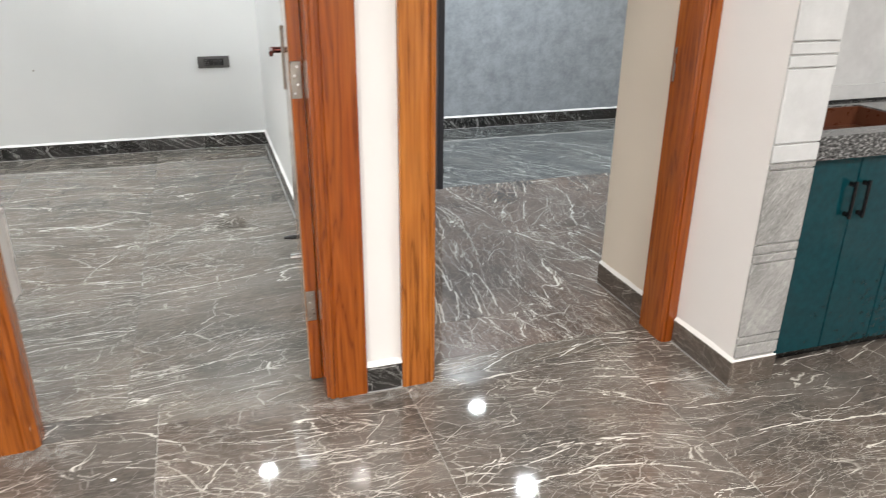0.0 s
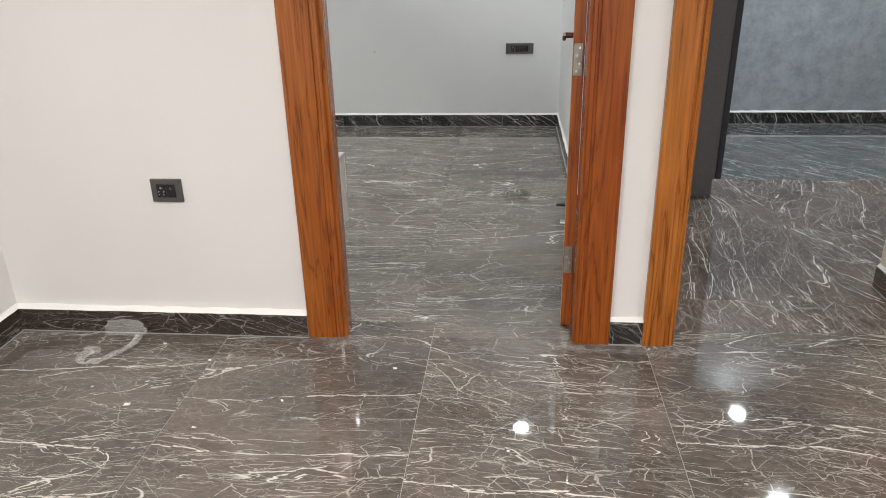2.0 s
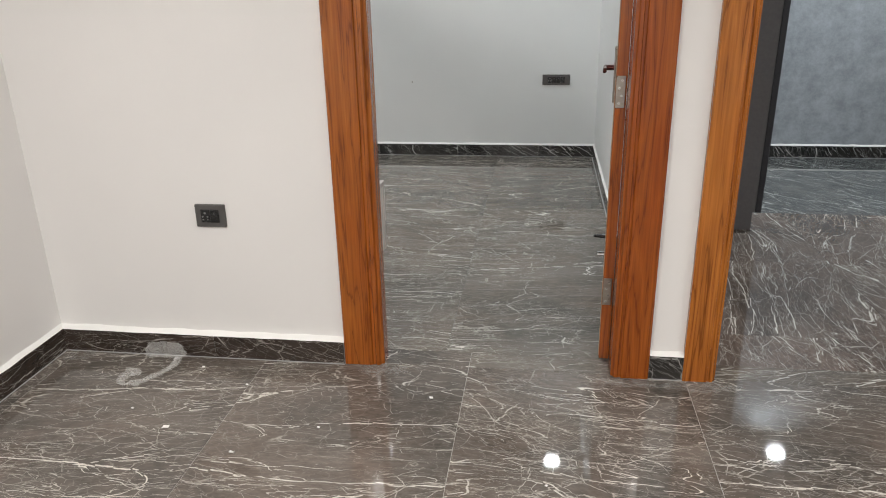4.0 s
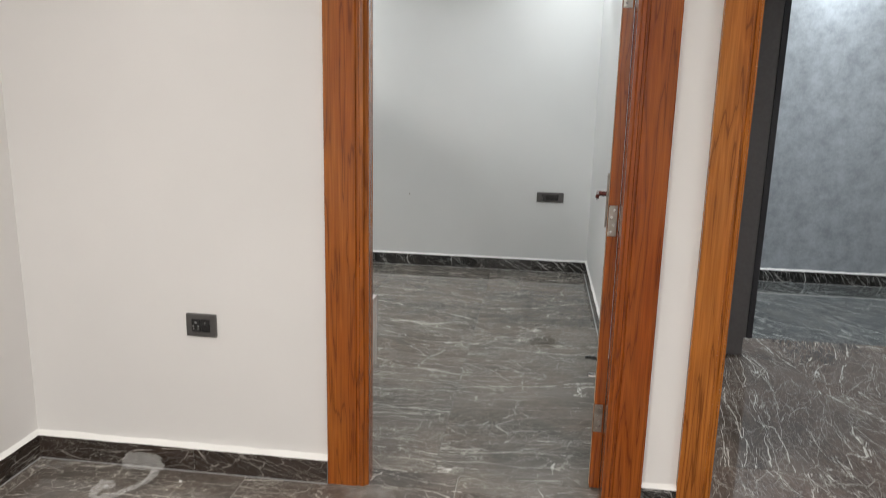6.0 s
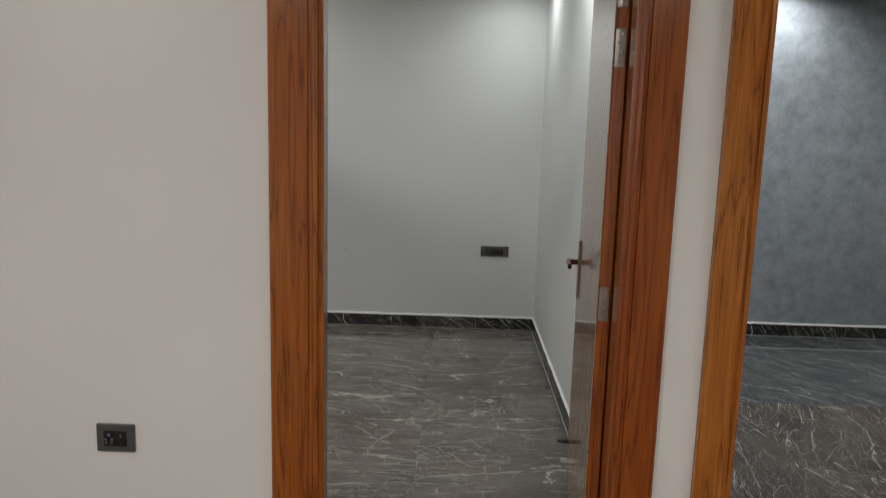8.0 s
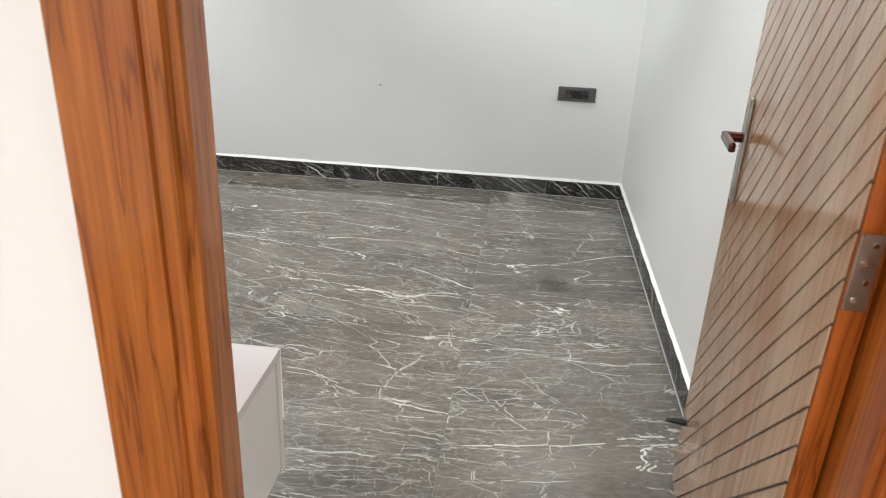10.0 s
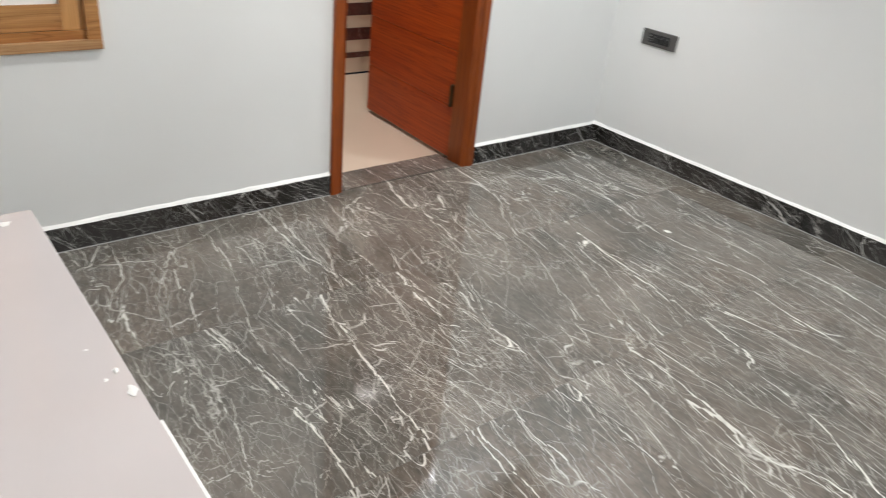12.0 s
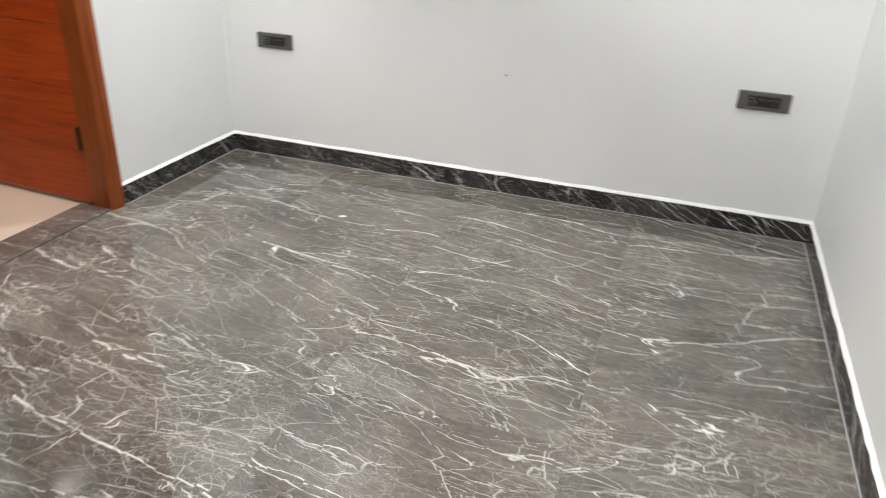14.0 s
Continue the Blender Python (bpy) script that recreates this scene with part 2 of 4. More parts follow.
def wood(name, light, dark, axis="Z", rough=0.24, scale=1.0, tint=0.14, coat=0.36, figure=25.0):
    """Varnished timber with the grain along one axis."""
    m, n, l, b = material(name)
    vec, rnd = local_vector(n, l)
    k = {"X": (0.05, 1, 1), "Y": (1, 0.05, 1), "Z": (1, 1, 0.05)}[axis]
    v = mapping(n, l, vec, tuple(a * scale for a in k))
    warp = noise_tex(n, l, mapping(n, l, vec, tuple(a * 4 for a in k)), 1.0, 2)
    wv = n.new("ShaderNodeVectorMath")
    wv.operation = "MULTIPLY_ADD"
    l.new(warp.outputs[1], wv.inputs[0])
    wv.inputs[1].default_value = (0.05, 0.05, 0.05)
    l.new(v, wv.inputs[2])
    wave = n.new("ShaderNodeTexNoise")
    wave.inputs["Scale"].default_value, wave.inputs["Detail"].default_value = 11.0, 4.0
    l.new(wv.outputs[0], wave.inputs["Vector"])
    kv = n.new("ShaderNodeTexVoronoi")
    kv.inputs["Scale"].default_value = 4.2
    l.new(mapping(n, l, vec, tuple(0.62 if a < 1 else 1.0 for a in k)), kv.inputs["Vector"])
    kd = math_node(n, l, "MULTIPLY", kv.outputs["Distance"], 6.0)
    knot = math_node(n, l, "DIVIDE", 1.5, math_node(n, l, "ADD", 1.0, math_node(n, l, "POWER", kd, 2.0)))
    rings = math_node(n, l, "PINGPONG", math_node(n, l, "ADD", math_node(n, l, "MULTIPLY", wave.outputs[0], figure), knot), 1.0)
    heart = math_node(n, l, "SUBTRACT", 1.0, math_node(n, l, "MULTIPLY", kv.outputs["Distance"], 16.0), clamp=True)
    mid = tuple(0.80 * a + 0.20 * c for a, c in zip(light, dark))
    deep = tuple(0.38 * a + 0.62 * c for a, c in zip(light, dark))
    rr = ramp(n, [(0.0, light), (0.50, mid), (0.84, tuple(0.72 * a + 0.28 * c for a, c in zip(light, dark))), (0.955, deep), (1.0, tuple(0.35 * a + 0.65 * c for a, c in zip(light, dark)))])
    l.new(rings, rr.inputs[0])
    grain = noise_tex(n, l, mapping(n, l, vec, tuple((a * 170 if a == 1 else 3.5) for a in k)), 1.0, 3, 0.6)
    gr = ramp(n, [(0.32, (0.72, 0.66, 0.6)), (0.6, (1.06, 1.06, 1.06))])
    l.new(grain.outputs[0], gr.inputs[0])
    col = mix_colour(n, l, 0.75, rr.outputs[0], gr.outputs[0], "MULTIPLY")
    patch = noise_tex(n, l, mapping(n, l, vec, tuple(0.16 if a < 1 else 1.0 for a in k)), 7.0, 4, 0.6)
    pr = ramp(n, [(0.32, (0.88, 0.70, 0.56)), (0.5, (0.98, 0.95, 0.92)), (0.68, (1.06, 1.16, 1.24))])
    l.new(patch.outputs[0], pr.inputs[0])
    col = mix_colour(n, l, 0.8, col, pr.outputs[0], "MULTIPLY")
    col = mix_colour(n, l, heart, col, dark)
    vr = ramp(n, [(0, (1 - tint,) * 3), (1, (1 + tint,) * 3)])
    l.new(rnd, vr.inputs[0])
    col = mix_colour(n, l, 1.0, col, vr.outputs[0], "MULTIPLY")
    l.new(col, b.inputs["Base Color"])
    b.inputs["Roughness"].default_value = rough
    b.inputs["Specular IOR Level"].default_value = 0.28
    b.inputs["Coat Weight"].default_value = coat
    b.inputs["Coat Roughness"].default_value = 0.11
    bump(n, l, grain.outputs[0], b, 0.08, 0.002)
    return m


def plain(name, colour, rough=0.4, metal=0.0, grain=60, var=0.08):
    m, n, l, b = material(name)
    tc = n.new("ShaderNodeTexCoord").outputs["Object"]
    t = noise_tex(n, l, tc, grain, 4)
    r = ramp(n, [(0.3, tuple(c * (1 - var) for c in colour)), (0.7, tuple(min(1, c * (1 + var)) for c in colour))])
    l.new(t.outputs[0], r.inputs[0])
    l.new(r.outputs[0], b.inputs["Base Color"])
    rr = ramp(n, [(0.3, (rough * 0.85,) * 3), (0.7, (min(1, rough * 1.2),) * 3)])
    l.new(t.outputs[0], rr.inputs[0])
    l.new(rr.outputs[0], b.inputs["Roughness"])
    b.inputs["Metallic"].default_value = metal
    return m


def glowing(name, colour, strength):
    m, n, l, b = material(name)
    b.inputs["Base Color"].default_value = (0.9, 0.9, 0.9, 1)
    b.inputs["Emission Color"].default_value = (*colour, 1)
    b.inputs["Emission Strength"].default_value = strength
    return m


def glassy(name, colour=(1, 1, 1), rough=0.02, ior=1.45, alpha=1.0):
    m, n, l, b = material(name)
    b.inputs["Base Color"].default_value = (*colour, 1)
    b.inputs["Roughness"].default_value = rough
    b.inputs["Transmission Weight"].default_value = alpha
    b.inputs["IOR"].default_value = ior
    return m


WALL_LOBBY = paint("warm_white_wall_paint", (0.79, 0.772, 0.76), 0.5)
WALL_ROOM = paint("cool_white_wall_paint", (0.772, 0.780, 0.772), 0.5)
WALL_GREY = paint("grey_textured_wall_paint", (0.39, 0.42, 0.45), 0.45, 0.10, 0.28)
WALL_CREAM = paint("cream_wall_paint", (0.74, 0.66, 0.56), 0.5)
CEIL_PAINT = paint("white_ceiling_paint", (0.74, 0.73, 0.72), 0.65)
PUTTY = paint("white_putty", (0.85, 0.84, 0.82), 0.6)
MARBLE = marble("dark_grey_marble_tile", (0.103, 0.096, 0.084), (0.122, 0.101, 0.083), (0.66, 0.635, 0.585), 1.0)
MARBLE_BROWN = marble("brown_marble_tile", (0.096, 0.086, 0.077), (0.116, 0.092, 0.077), (0.66, 0.62, 0.56), 1.08)
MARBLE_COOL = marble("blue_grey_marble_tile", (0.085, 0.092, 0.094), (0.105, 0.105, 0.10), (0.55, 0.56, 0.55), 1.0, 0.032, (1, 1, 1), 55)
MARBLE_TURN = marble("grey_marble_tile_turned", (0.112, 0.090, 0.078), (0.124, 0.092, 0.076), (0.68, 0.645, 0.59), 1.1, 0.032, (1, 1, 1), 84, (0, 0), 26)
MARBLE_BLACK = marble("black_marble_skirting", (0.014, 0.014, 0.014), (0.022, 0.018, 0.016), (0.58, 0.57, 0.55), 0.95, 0.10, (1.0, 1.0, 1.0), 38, (90, 0))
MARBLE_SKIRT = marble("dark_brown_marble_skirting", (0.026, 0.020, 0.017), (0.040, 0.028, 0.023), (0.50, 0.46, 0.42), 0.9, 0.08, (1.0, 1.0, 1.0), 8, (90, 0))
MARBLE_EDGE = marble("grey_brown_marble_skirting", (0.100, 0.086, 0.074), (0.120, 0.094, 0.078), (0.46, 0.42, 0.37), 0.7, 0.08, (1.0, 1.0, 1.0), 8, (90, 0))
GROUT = plain("grey_tile_grout", (0.36, 0.345, 0.32), 0.8)
JOINT = plain("pale_joint_filler", (0.34, 0.34, 0.34), 0.7)
GROUT_DARK = plain("dark_tile_grout", (0.20, 0.195, 0.18), 0.7)
TEAK = wood("polished_red_teak", (0.365, 0.094, 0.0125), (0.100, 0.014, 0.003))
TEAK_X = wood("polished_red_teak_lintel", (0.365, 0.094, 0.0125), (0.100, 0.014, 0.003), "X")
TEAK_Y = wood("polished_red_teak_cross", (0.365, 0.094, 0.0125), (0.100, 0.014, 0.003), "Y")
TEAK_AMBER = wood("polished_amber_teak", (0.41, 0.128, 0.020), (0.105, 0.020, 0.004))
TEAK_GOLD = wood("polished_golden_teak", (0.43, 0.146, 0.025), (0.085, 0.016, 0.003), figure=21.0)
TEAK_GOLD_X = wood("polished_golden_teak_lintel", (0.43, 0.146, 0.025), (0.115, 0.022, 0.004), "X")
PINE = wood("varnished_window_timber", (0.50, 0.26, 0.095), (0.22, 0.09, 0.026), "Y", 0.3)
PINE_PALE = wood("bare_window_sill", (0.50, 0.31, 0.16), (0.34, 0.18, 0.08), "Y", 0.45, 1.0, 0.1, 0.0)
PINE_Z = wood("varnished_window_stile", (0.50, 0.26, 0.095), (0.22, 0.09, 0.026), "Z", 0.3)
TEAK_RED_Z = wood("polished_orange_red_teak_post", (0.29, 0.070, 0.011), (0.12, 0.020, 0.004), "Z", 0.30, 1.0, 0.08, 0.2)
TEAK_RED = wood("polished_orange_red_teak", (0.43, 0.066, 0.008), (0.20, 0.026, 0.004), "X", 0.36, 1.0, 0.1, 0.0)
VENEER = wood("beige_laminate", (0.43, 0.28, 0.18), (0.33, 0.20, 0.12), "Z", 0.10, 0.6, 0.05)
LAMINATE = plain("white_glossy_laminate", (0.57, 0.525, 0.52), 0.10, 0, 3, 0.03)
WHITE_GLOSS = plain("white_gloss_panel", (0.66, 0.65, 0.63), 0.045, 0, 3, 0.03)
GROOVE = plain("dark_groove", (0.05, 0.028, 0.016), 0.6)
STEEL = plain("brushed_steel", (0.42, 0.40, 0.36), 0.32, 1.0)
CHROME = plain("polished_chrome", (0.75, 0.75, 0.76), 0.08, 1.0)
BRASS = plain("tarnished_brass", (0.16, 0.13, 0.07), 0.42, 0.9)
ROSE = plain("dark_rose_metal", (0.11, 0.035, 0.03), 0.18, 0.9)
BLACK = plain("black_plastic", (0.012, 0.012, 0.013), 0.25)
BLACK_METAL = plain("black_metal", (0.02, 0.02, 0.022), 0.2, 0.6)
PLATE = plain("grey_switch_plate", (0.105, 0.10, 0.098), 0.38, 0.4)
WHITE_PLASTIC = plain("white_plastic", (0.78, 0.76, 0.71), 0.35)
MARK = plain("pale_marking", (0.22, 0.22, 0.215), 0.5)
TEAL = plain("teal_gloss_laminate", (0.002, 0.036, 0.046), 0.12, 0, 40, 0.2)
GREY_LAM = plain("dark_grey_laminate", (0.135, 0.128, 0.130), 0.4)
GREY_EDGE = plain("darker_grey_edge", (0.035, 0.035, 0.042), 0.35)
def granite():
    """Polished stone with black, grey and white crystals a few millimetres across."""
    m, n, l, b = material("speckled_granite")
    tc = n.new("ShaderNodeTexCoord").outputs["Object"]
    t = noise_tex(n, l, mapping(n, l, tc, (0.5, 0.5, 1.0)), 150, 5, 0.7)
    r = ramp(n, [(0.40, (0.012, 0.012, 0.013)), (0.52, (0.09, 0.09, 0.09)), (0.64, (0.34, 0.34, 0.34))])
    l.new(t.outputs[0], r.inputs[0])
    l.new(r.outputs[0], b.inputs["Base Color"])
    b.inputs["Roughness"].default_value = 0.12
    return m


GRANITE = granite()
TILE_WHITE = paint("white_relief_tile", (0.56, 0.565, 0.57), 0.22, 0.08, 0.10)
TILE_GREY = marble("grey_relief_tile", (0.33, 0.325, 0.32), (0.26, 0.255, 0.25), (0.62, 0.61, 0.60), 0.55, 0.2, (2.0, 2.0, 2.0), 50, (90, 0))
CREAM_TILE = paint("cream_bath_tile", (0.62, 0.50, 0.40), 0.22, 0.08)
MAROON = marble("maroon_wall_tile", (0.050, 0.011, 0.010), (0.085, 0.022, 0.018), (0.35, 0.27, 0.24), 0.5, 0.12, (1, 1, 1), 0, (0, 90))
SINK = plain("brown_sink_basin", (0.10, 0.035, 0.018), 0.3)
GLASS_DARK = plain("dark_window_glass", (0.012, 0.015, 0.015), 0.06)
DIFFUSER = glowing("lamp_diffuser", (1.0, 0.96, 0.9), 14.0)
FILM = plain("clear_plastic_film", (0.80, 0.79, 0.77), 0.12, 0, 40, 0.1)
FILM.node_tree.nodes["Principled BSDF"].inputs["Alpha"].default_value = 0.27
FAN_BROWN = plain("dark_brown_fan_blade", (0.014, 0.011, 0.010), 0.6)


# ------------------------------------------------------------ builders
def add_box(bm, x0, x1, y0, y1, z0, z1):
    vs = [bm.verts.new((x, y, z)) for z in (z0, z1) for x, y in ((x0, y0), (x1, y0), (x1, y1), (x0, y1))]
    for q in ((3, 2, 1, 0), (4, 5, 6, 7), (0, 1, 5, 4), (1, 2, 6, 5), (2, 3, 7, 6), (3, 0, 4, 7)):
        bm.faces.new([vs[i] for i in q])
    return vs


def box(x0, x1, y0, y1, z0, z1, bevel=0.0, seg=2):
    bm = bmesh.new()
    add_box(bm, x0, x1, y0, y1, z0, z1)
    if bevel:
        bmesh.ops.bevel(bm, geom=bm.edges[:], offset=bevel, segments=seg, affect="EDGES", profile=0.5)
    return bm


def boxes(*rows):
    bm = bmesh.new()
    for r in rows:
        add_box(bm, *r)
    return bm


def cyl(r, h, seg=32, r2=None, bevel=0.0):
    """A round bar or disc standing on z = 0."""
    bm = bmesh.new()
    bmesh.ops.create_cone(bm, cap_ends=True, segments=seg, radius1=r, radius2=r if r2 is None else r2, depth=h)
    bmesh.ops.translate(bm, vec=(0, 0, h / 2), verts=bm.verts)
    if bevel:
        bmesh.ops.bevel(bm, geom=[e for e in bm.edges if abs(e.verts[0].co.z - e.verts[1].co.z) < 1e-5], offset=bevel, segments=2, affect="EDGES")
    return bm


def moved(bm, m):
    bmesh.ops.transform(bm, matrix=m, verts=bm.verts)
    return bm


def extrude_plan(points, z0, z1):
    """A closed outline in x and y, raised from z0 to z1."""
    bm = bmesh.new()
    low = [bm.verts.new((x, y, z0)) for x, y in points]
    top = [bm.verts.new((x, y, z1)) for x, y in points]
    n = len(points)
    bm.faces.new(low[::-1])
    bm.faces.new(top)
    for i in range(n):
        bm.faces.new((low[i], low[(i + 1) % n], top[(i + 1) % n], top[i]))
    bmesh.ops.recalc_face_normals(bm, faces=bm.faces)
    return bm


def mesh_of(name, bm, mat, smooth=False):
    me = bpy.data.meshes.new(name)
    bm.to_mesh(me)
    bm.free()
    me.materials.append(mat)
    if smooth:
        me.polygons.foreach_set("use_smooth", [True] * len(me.polygons))
    return me


def part(name, bm, mat, parent=None, label="", smooth=False, m=None):
    ob = new(name, mesh_of(name, bm, mat, smooth))
    if parent:
        ob.parent = parent
    if m is not None:
        ob.matrix_basis = m
    return tagged(ob, label) if label else ob


def thing(name, label, category, group="", m=None):
    ob = new(name)
    ob.empty_display_size = 0.1
    if m is not None:
        ob.matrix_basis = m
    return tagged(ob, label, category, group)


def structure(name, bm, mat, label=""):
    return tagged(part(name, bm, mat), label, kind="structure")


# ------------------------------------------------------------ walls and ceilings
OPEN1 = (0.02, 1.045)     # holes in the lobby wall, behind the frames
OPEN2 = (1.198, 2.178)
structure("wall_lobby_north", boxes(
    (LOB_L - 0.12, OPEN1[0], 0, WALL_Y, 0, 2.75), (OPEN1[0], OPEN1[1], 0, WALL_Y, DOOR_H - 0.02, 2.75),
    (OPEN1[1], OPEN2[0], 0, WALL_Y, 0, 2.75), (OPEN2[0], OPEN2[1], 0, WALL_Y, DOOR_H - 0.02, 2.75)),
    WALL_LOBBY, "warm white painted wall with two doorways")
structure("wall_lobby_west", box(LOB_L - 0.12, LOB_L, LOB_B, 0, 0, CEIL), WALL_LOBBY, "warm white painted side wall")
structure("wall_lobby_south", box(LOB_L - 0.12, LOB_R + 0.12, LOB_B - 0.12, LOB_B, 0, CEIL), WALL_LOBBY, "warm white painted wall")
structure("wall_kitchen_east", box(LOB_R, LOB_R + 0.12, LOB_B, 0.09, 0, CEIL), WALL_LOBBY, "plain white kitchen wall")
structure("wall_kitchen_north", box(2.34, LOB_R + 0.12, 0.09, 0.50, 0, CEIL), TILE_WHITE, "white tiled kitchen wall behind the counter")
structure("wall_partition", box(2.180, 2.34, -0.318, 0.50, 0, CEIL), WALL_LOBBY, "short pinkish white partition wall beside the kitchen")
structure("wall_room_east", box(ROOM_R, R2_L, WALL_Y, ROOM_F + 0.2, 0, 2.75), WALL_ROOM, "white painted wall between the rooms")
structure("wall_room_north", box(ROOM_L - 0.13, ROOM_R, ROOM_F, ROOM_F + 0.12, 0, 2.75), WALL_ROOM, "white painted bedroom wall with two sockets")
structure("wall_room_south_lining", boxes((ROOM_L, OPEN1[0], WALL_Y, WALL_Y + 0.008, 0, 2.75), (OPEN1[1], ROOM_R, WALL_Y, WALL_Y + 0.008, 0, 2.75),
          (OPEN1[0], OPEN1[1], WALL_Y, WALL_Y + 0.008, DOOR_H - 0.02, 2.75)), WALL_ROOM, "white painted bedroom side of the door wall")
BATH = (1.655, 2.37)       # hole for the bathroom door
WIN = (0.135, 0.80)  # hole for the window
structure("wall_room_west", boxes(
    (ROOM_L - 0.13, ROOM_L, WALL_Y, WIN[0], 0, 2.75), (ROOM_L - 0.13, ROOM_L, WIN[0], WIN[1], 0, 0.67),
    (ROOM_L - 0.13, ROOM_L, WIN[0], WIN[1], 1.85, 2.75), (ROOM_L - 0.13, ROOM_L, WIN[1], BATH[0], 0, 2.75),
    (ROOM_L - 0.13, ROOM_L, BATH[0], BATH[1], 2.05, 2.75), (ROOM_L - 0.13, ROOM_L, BATH[1], ROOM_F, 0, 2.75)),
    WALL_ROOM, "white painted bedroom wall with a window and a bathroom door")
structure("wall_grey_room_north", box(R2_L, R2_R + 0.12, R2_F, R2_F + 0.12, 0, 2.75), WALL_GREY, "blue-grey textured accent wall")
structure("wall_grey_room_east", box(R2_R, R2_R + 0.12, 0.50, R2_F, 0, 2.75), WALL_CREAM, "cream painted wall")
structure("wall_partition_lining", box(2.176, 2.180, WALL_Y, 0.50, 0, CEIL), WALL_CREAM, "cream painted side of the partition wall")

structure("ceiling_lobby", box(LOB_L, LOB_R, LOB_B, 0, CEIL, CEIL + 0.1), CEIL_PAINT, "white painted lobby ceiling")
structure("ceiling_kitchen", box(2.34, LOB_R, 0, 0.09, CEIL, CEIL + 0.1), CEIL_PAINT)
structure("ceiling_room", box(ROOM_L, 0.545, WALL_Y + 0.008, ROOM_F, TRAY, TRAY + 0.1), CEIL_PAINT, "white bedroom ceiling")
structure("ceiling_room_soffit", box(0.545, ROOM_R, WALL_Y + 0.008, ROOM_F, CEIL + 0.015, TRAY + 0.1, 0.002), CEIL_PAINT, "lowered white ceiling border with lamps")
structure("ceiling_grey_room", box(R2_L, 2.36, WALL_Y, R2_F, 2.66, 2.75), CEIL_PAINT, "white ceiling of the grey room")
structure("ceiling_grey_room_soffit", box(2.40, R2_R, 0.5, R2_F, 2.45, 2.75), CEIL_PAINT, "lowered ceiling border with lamps")
# shadow on the tray's inner face, put in as dark wardrobe grey
structure("ceiling_grey_room_fascia", box(2.36, 2.40, WALL_Y, R2_F, 2.448, 2.75), GREY_LAM, "edge of the lowered ceiling, coloured dark grey as the tray's inner shadow")

# bathroom beyond the bedroom
BX0, BX1, BY0, BY1 = -3.32, ROOM_L - 0.13, 0.95, 3.2
structure("wall_bath_west", box(BX0 - 0.1, BX0, BY0, BY1, 0, 2.42), CREAM_TILE, "striped cream and maroon tiled bathroom wall")
structure("wall_bath_north", box(BX0 - 0.1, BX1, BY1, BY1 + 0.1, 0, 2.42), CREAM_TILE, "cream tiled bathroom wall")
structure("wall_bath_south", box(BX0 - 0.1, BX1, BY0 - 0.1, BY0, 0, 2.42), CREAM_TILE, "cream tiled bathroom wall")
structure("ceiling_bath", box(BX0, BX1, BY0, BY1, 2.42, 2.5), CEIL_PAINT)
structure("ground_outside", box(-6, BX1, -3, BY0 - 0.1, -0.2, -0.1), GROUT, "dark ground outside the window")

# ------------------------------------------------------------ door frames
def door_frame(name, label, x0, x1, mat, mat_x, wide_l, wide_r, right=None, left=None):
    """Timber frame with a stepped face: outer casing, bead and rebate. Lobby side at y < 0."""
    ob = tagged(thing(name, label, "door frame"), kind="structure")
    y0, y1, h = -0.022, WALL_Y + 0.012, DOOR_H

    def post(w, sign, x, rebate):
        pts = [(0, y0 + 0.004), (0.004, y0), (w * 0.72, y0), (w * 0.74, y0 + 0.006), (w * 0.80, y0 + 0.006), (w * 0.82, y0 + 0.001),
               (w * 0.90, y0 + 0.003), (w * 0.93, y0 + 0.012), (w * 0.99, y0 + 0.016), (w, y0 + 0.024), (w, 0.058), (w - rebate, 0.058), (w - rebate, y1), (0, y1)]
        return [(x + sign * a, b) for a, b in pts]
    part("jamb", extrude_plan(post(wide_l, 1, x0, 0.032), 0, h), left or mat, ob)
    part("jamb", extrude_plan(post(wide_r, -1, x1, 0.006), 0, h), right or mat, ob)
    w = 0.10
    prof = [(y0 + 0.002, h - 0.002), (y0 + 0.002, h - w * 0.72), (y0 + 0.008, h - w * 0.74), (y0 + 0.008, h - w * 0.80), (y0 + 0.003, h - w * 0.82),
            (y0 + 0.005, h - w * 0.90), (y0 + 0.014, h - w * 0.93), (y0 + 0.026, h - w), (0.050, h - w), (0.050, h - w + 0.016), (y1 - 0.002, h - w + 0.016), (y1 - 0.002, h - 0.002)]
    bm = bmesh.new()
    # mitred at the face: the lintel is longer at its top
    ends = []
    for side, x, wd in ((1, x0, wide_l), (-1, x1, wide_r)):
        ends.append([bm.verts.new((x + side * (wd * min(1, (h - z) / w) + 0.0015), y - 0.0035 if y < 0.0 else y, z)) for y, z in prof])
    n = len(prof)
    bm.faces.new(ends[0])
    bm.faces.new(ends[1][::-1])
    for i in range(n):
        bm.faces.new((ends[0][i], ends[1][i], ends[1][(i + 1) % n], ends[0][(i + 1) % n]))
    bmesh.ops.recalc_face_normals(bm, faces=bm.faces)
    part("lintel", bm, mat_x, ob)
    return ob


frame_1 = door_frame("door_frame_1", "polished red teak door frame with mitred corners", D1[0], D1[1], TEAK, TEAK_X, 0.142, 0.126, left=TEAK_AMBER)
frame_2 = door_frame("door_frame_2", "polished golden teak door frame with knots", D2[0], D2[1], TEAK_GOLD, TEAK_GOLD_X, 0.110, 0.055, TEAK)


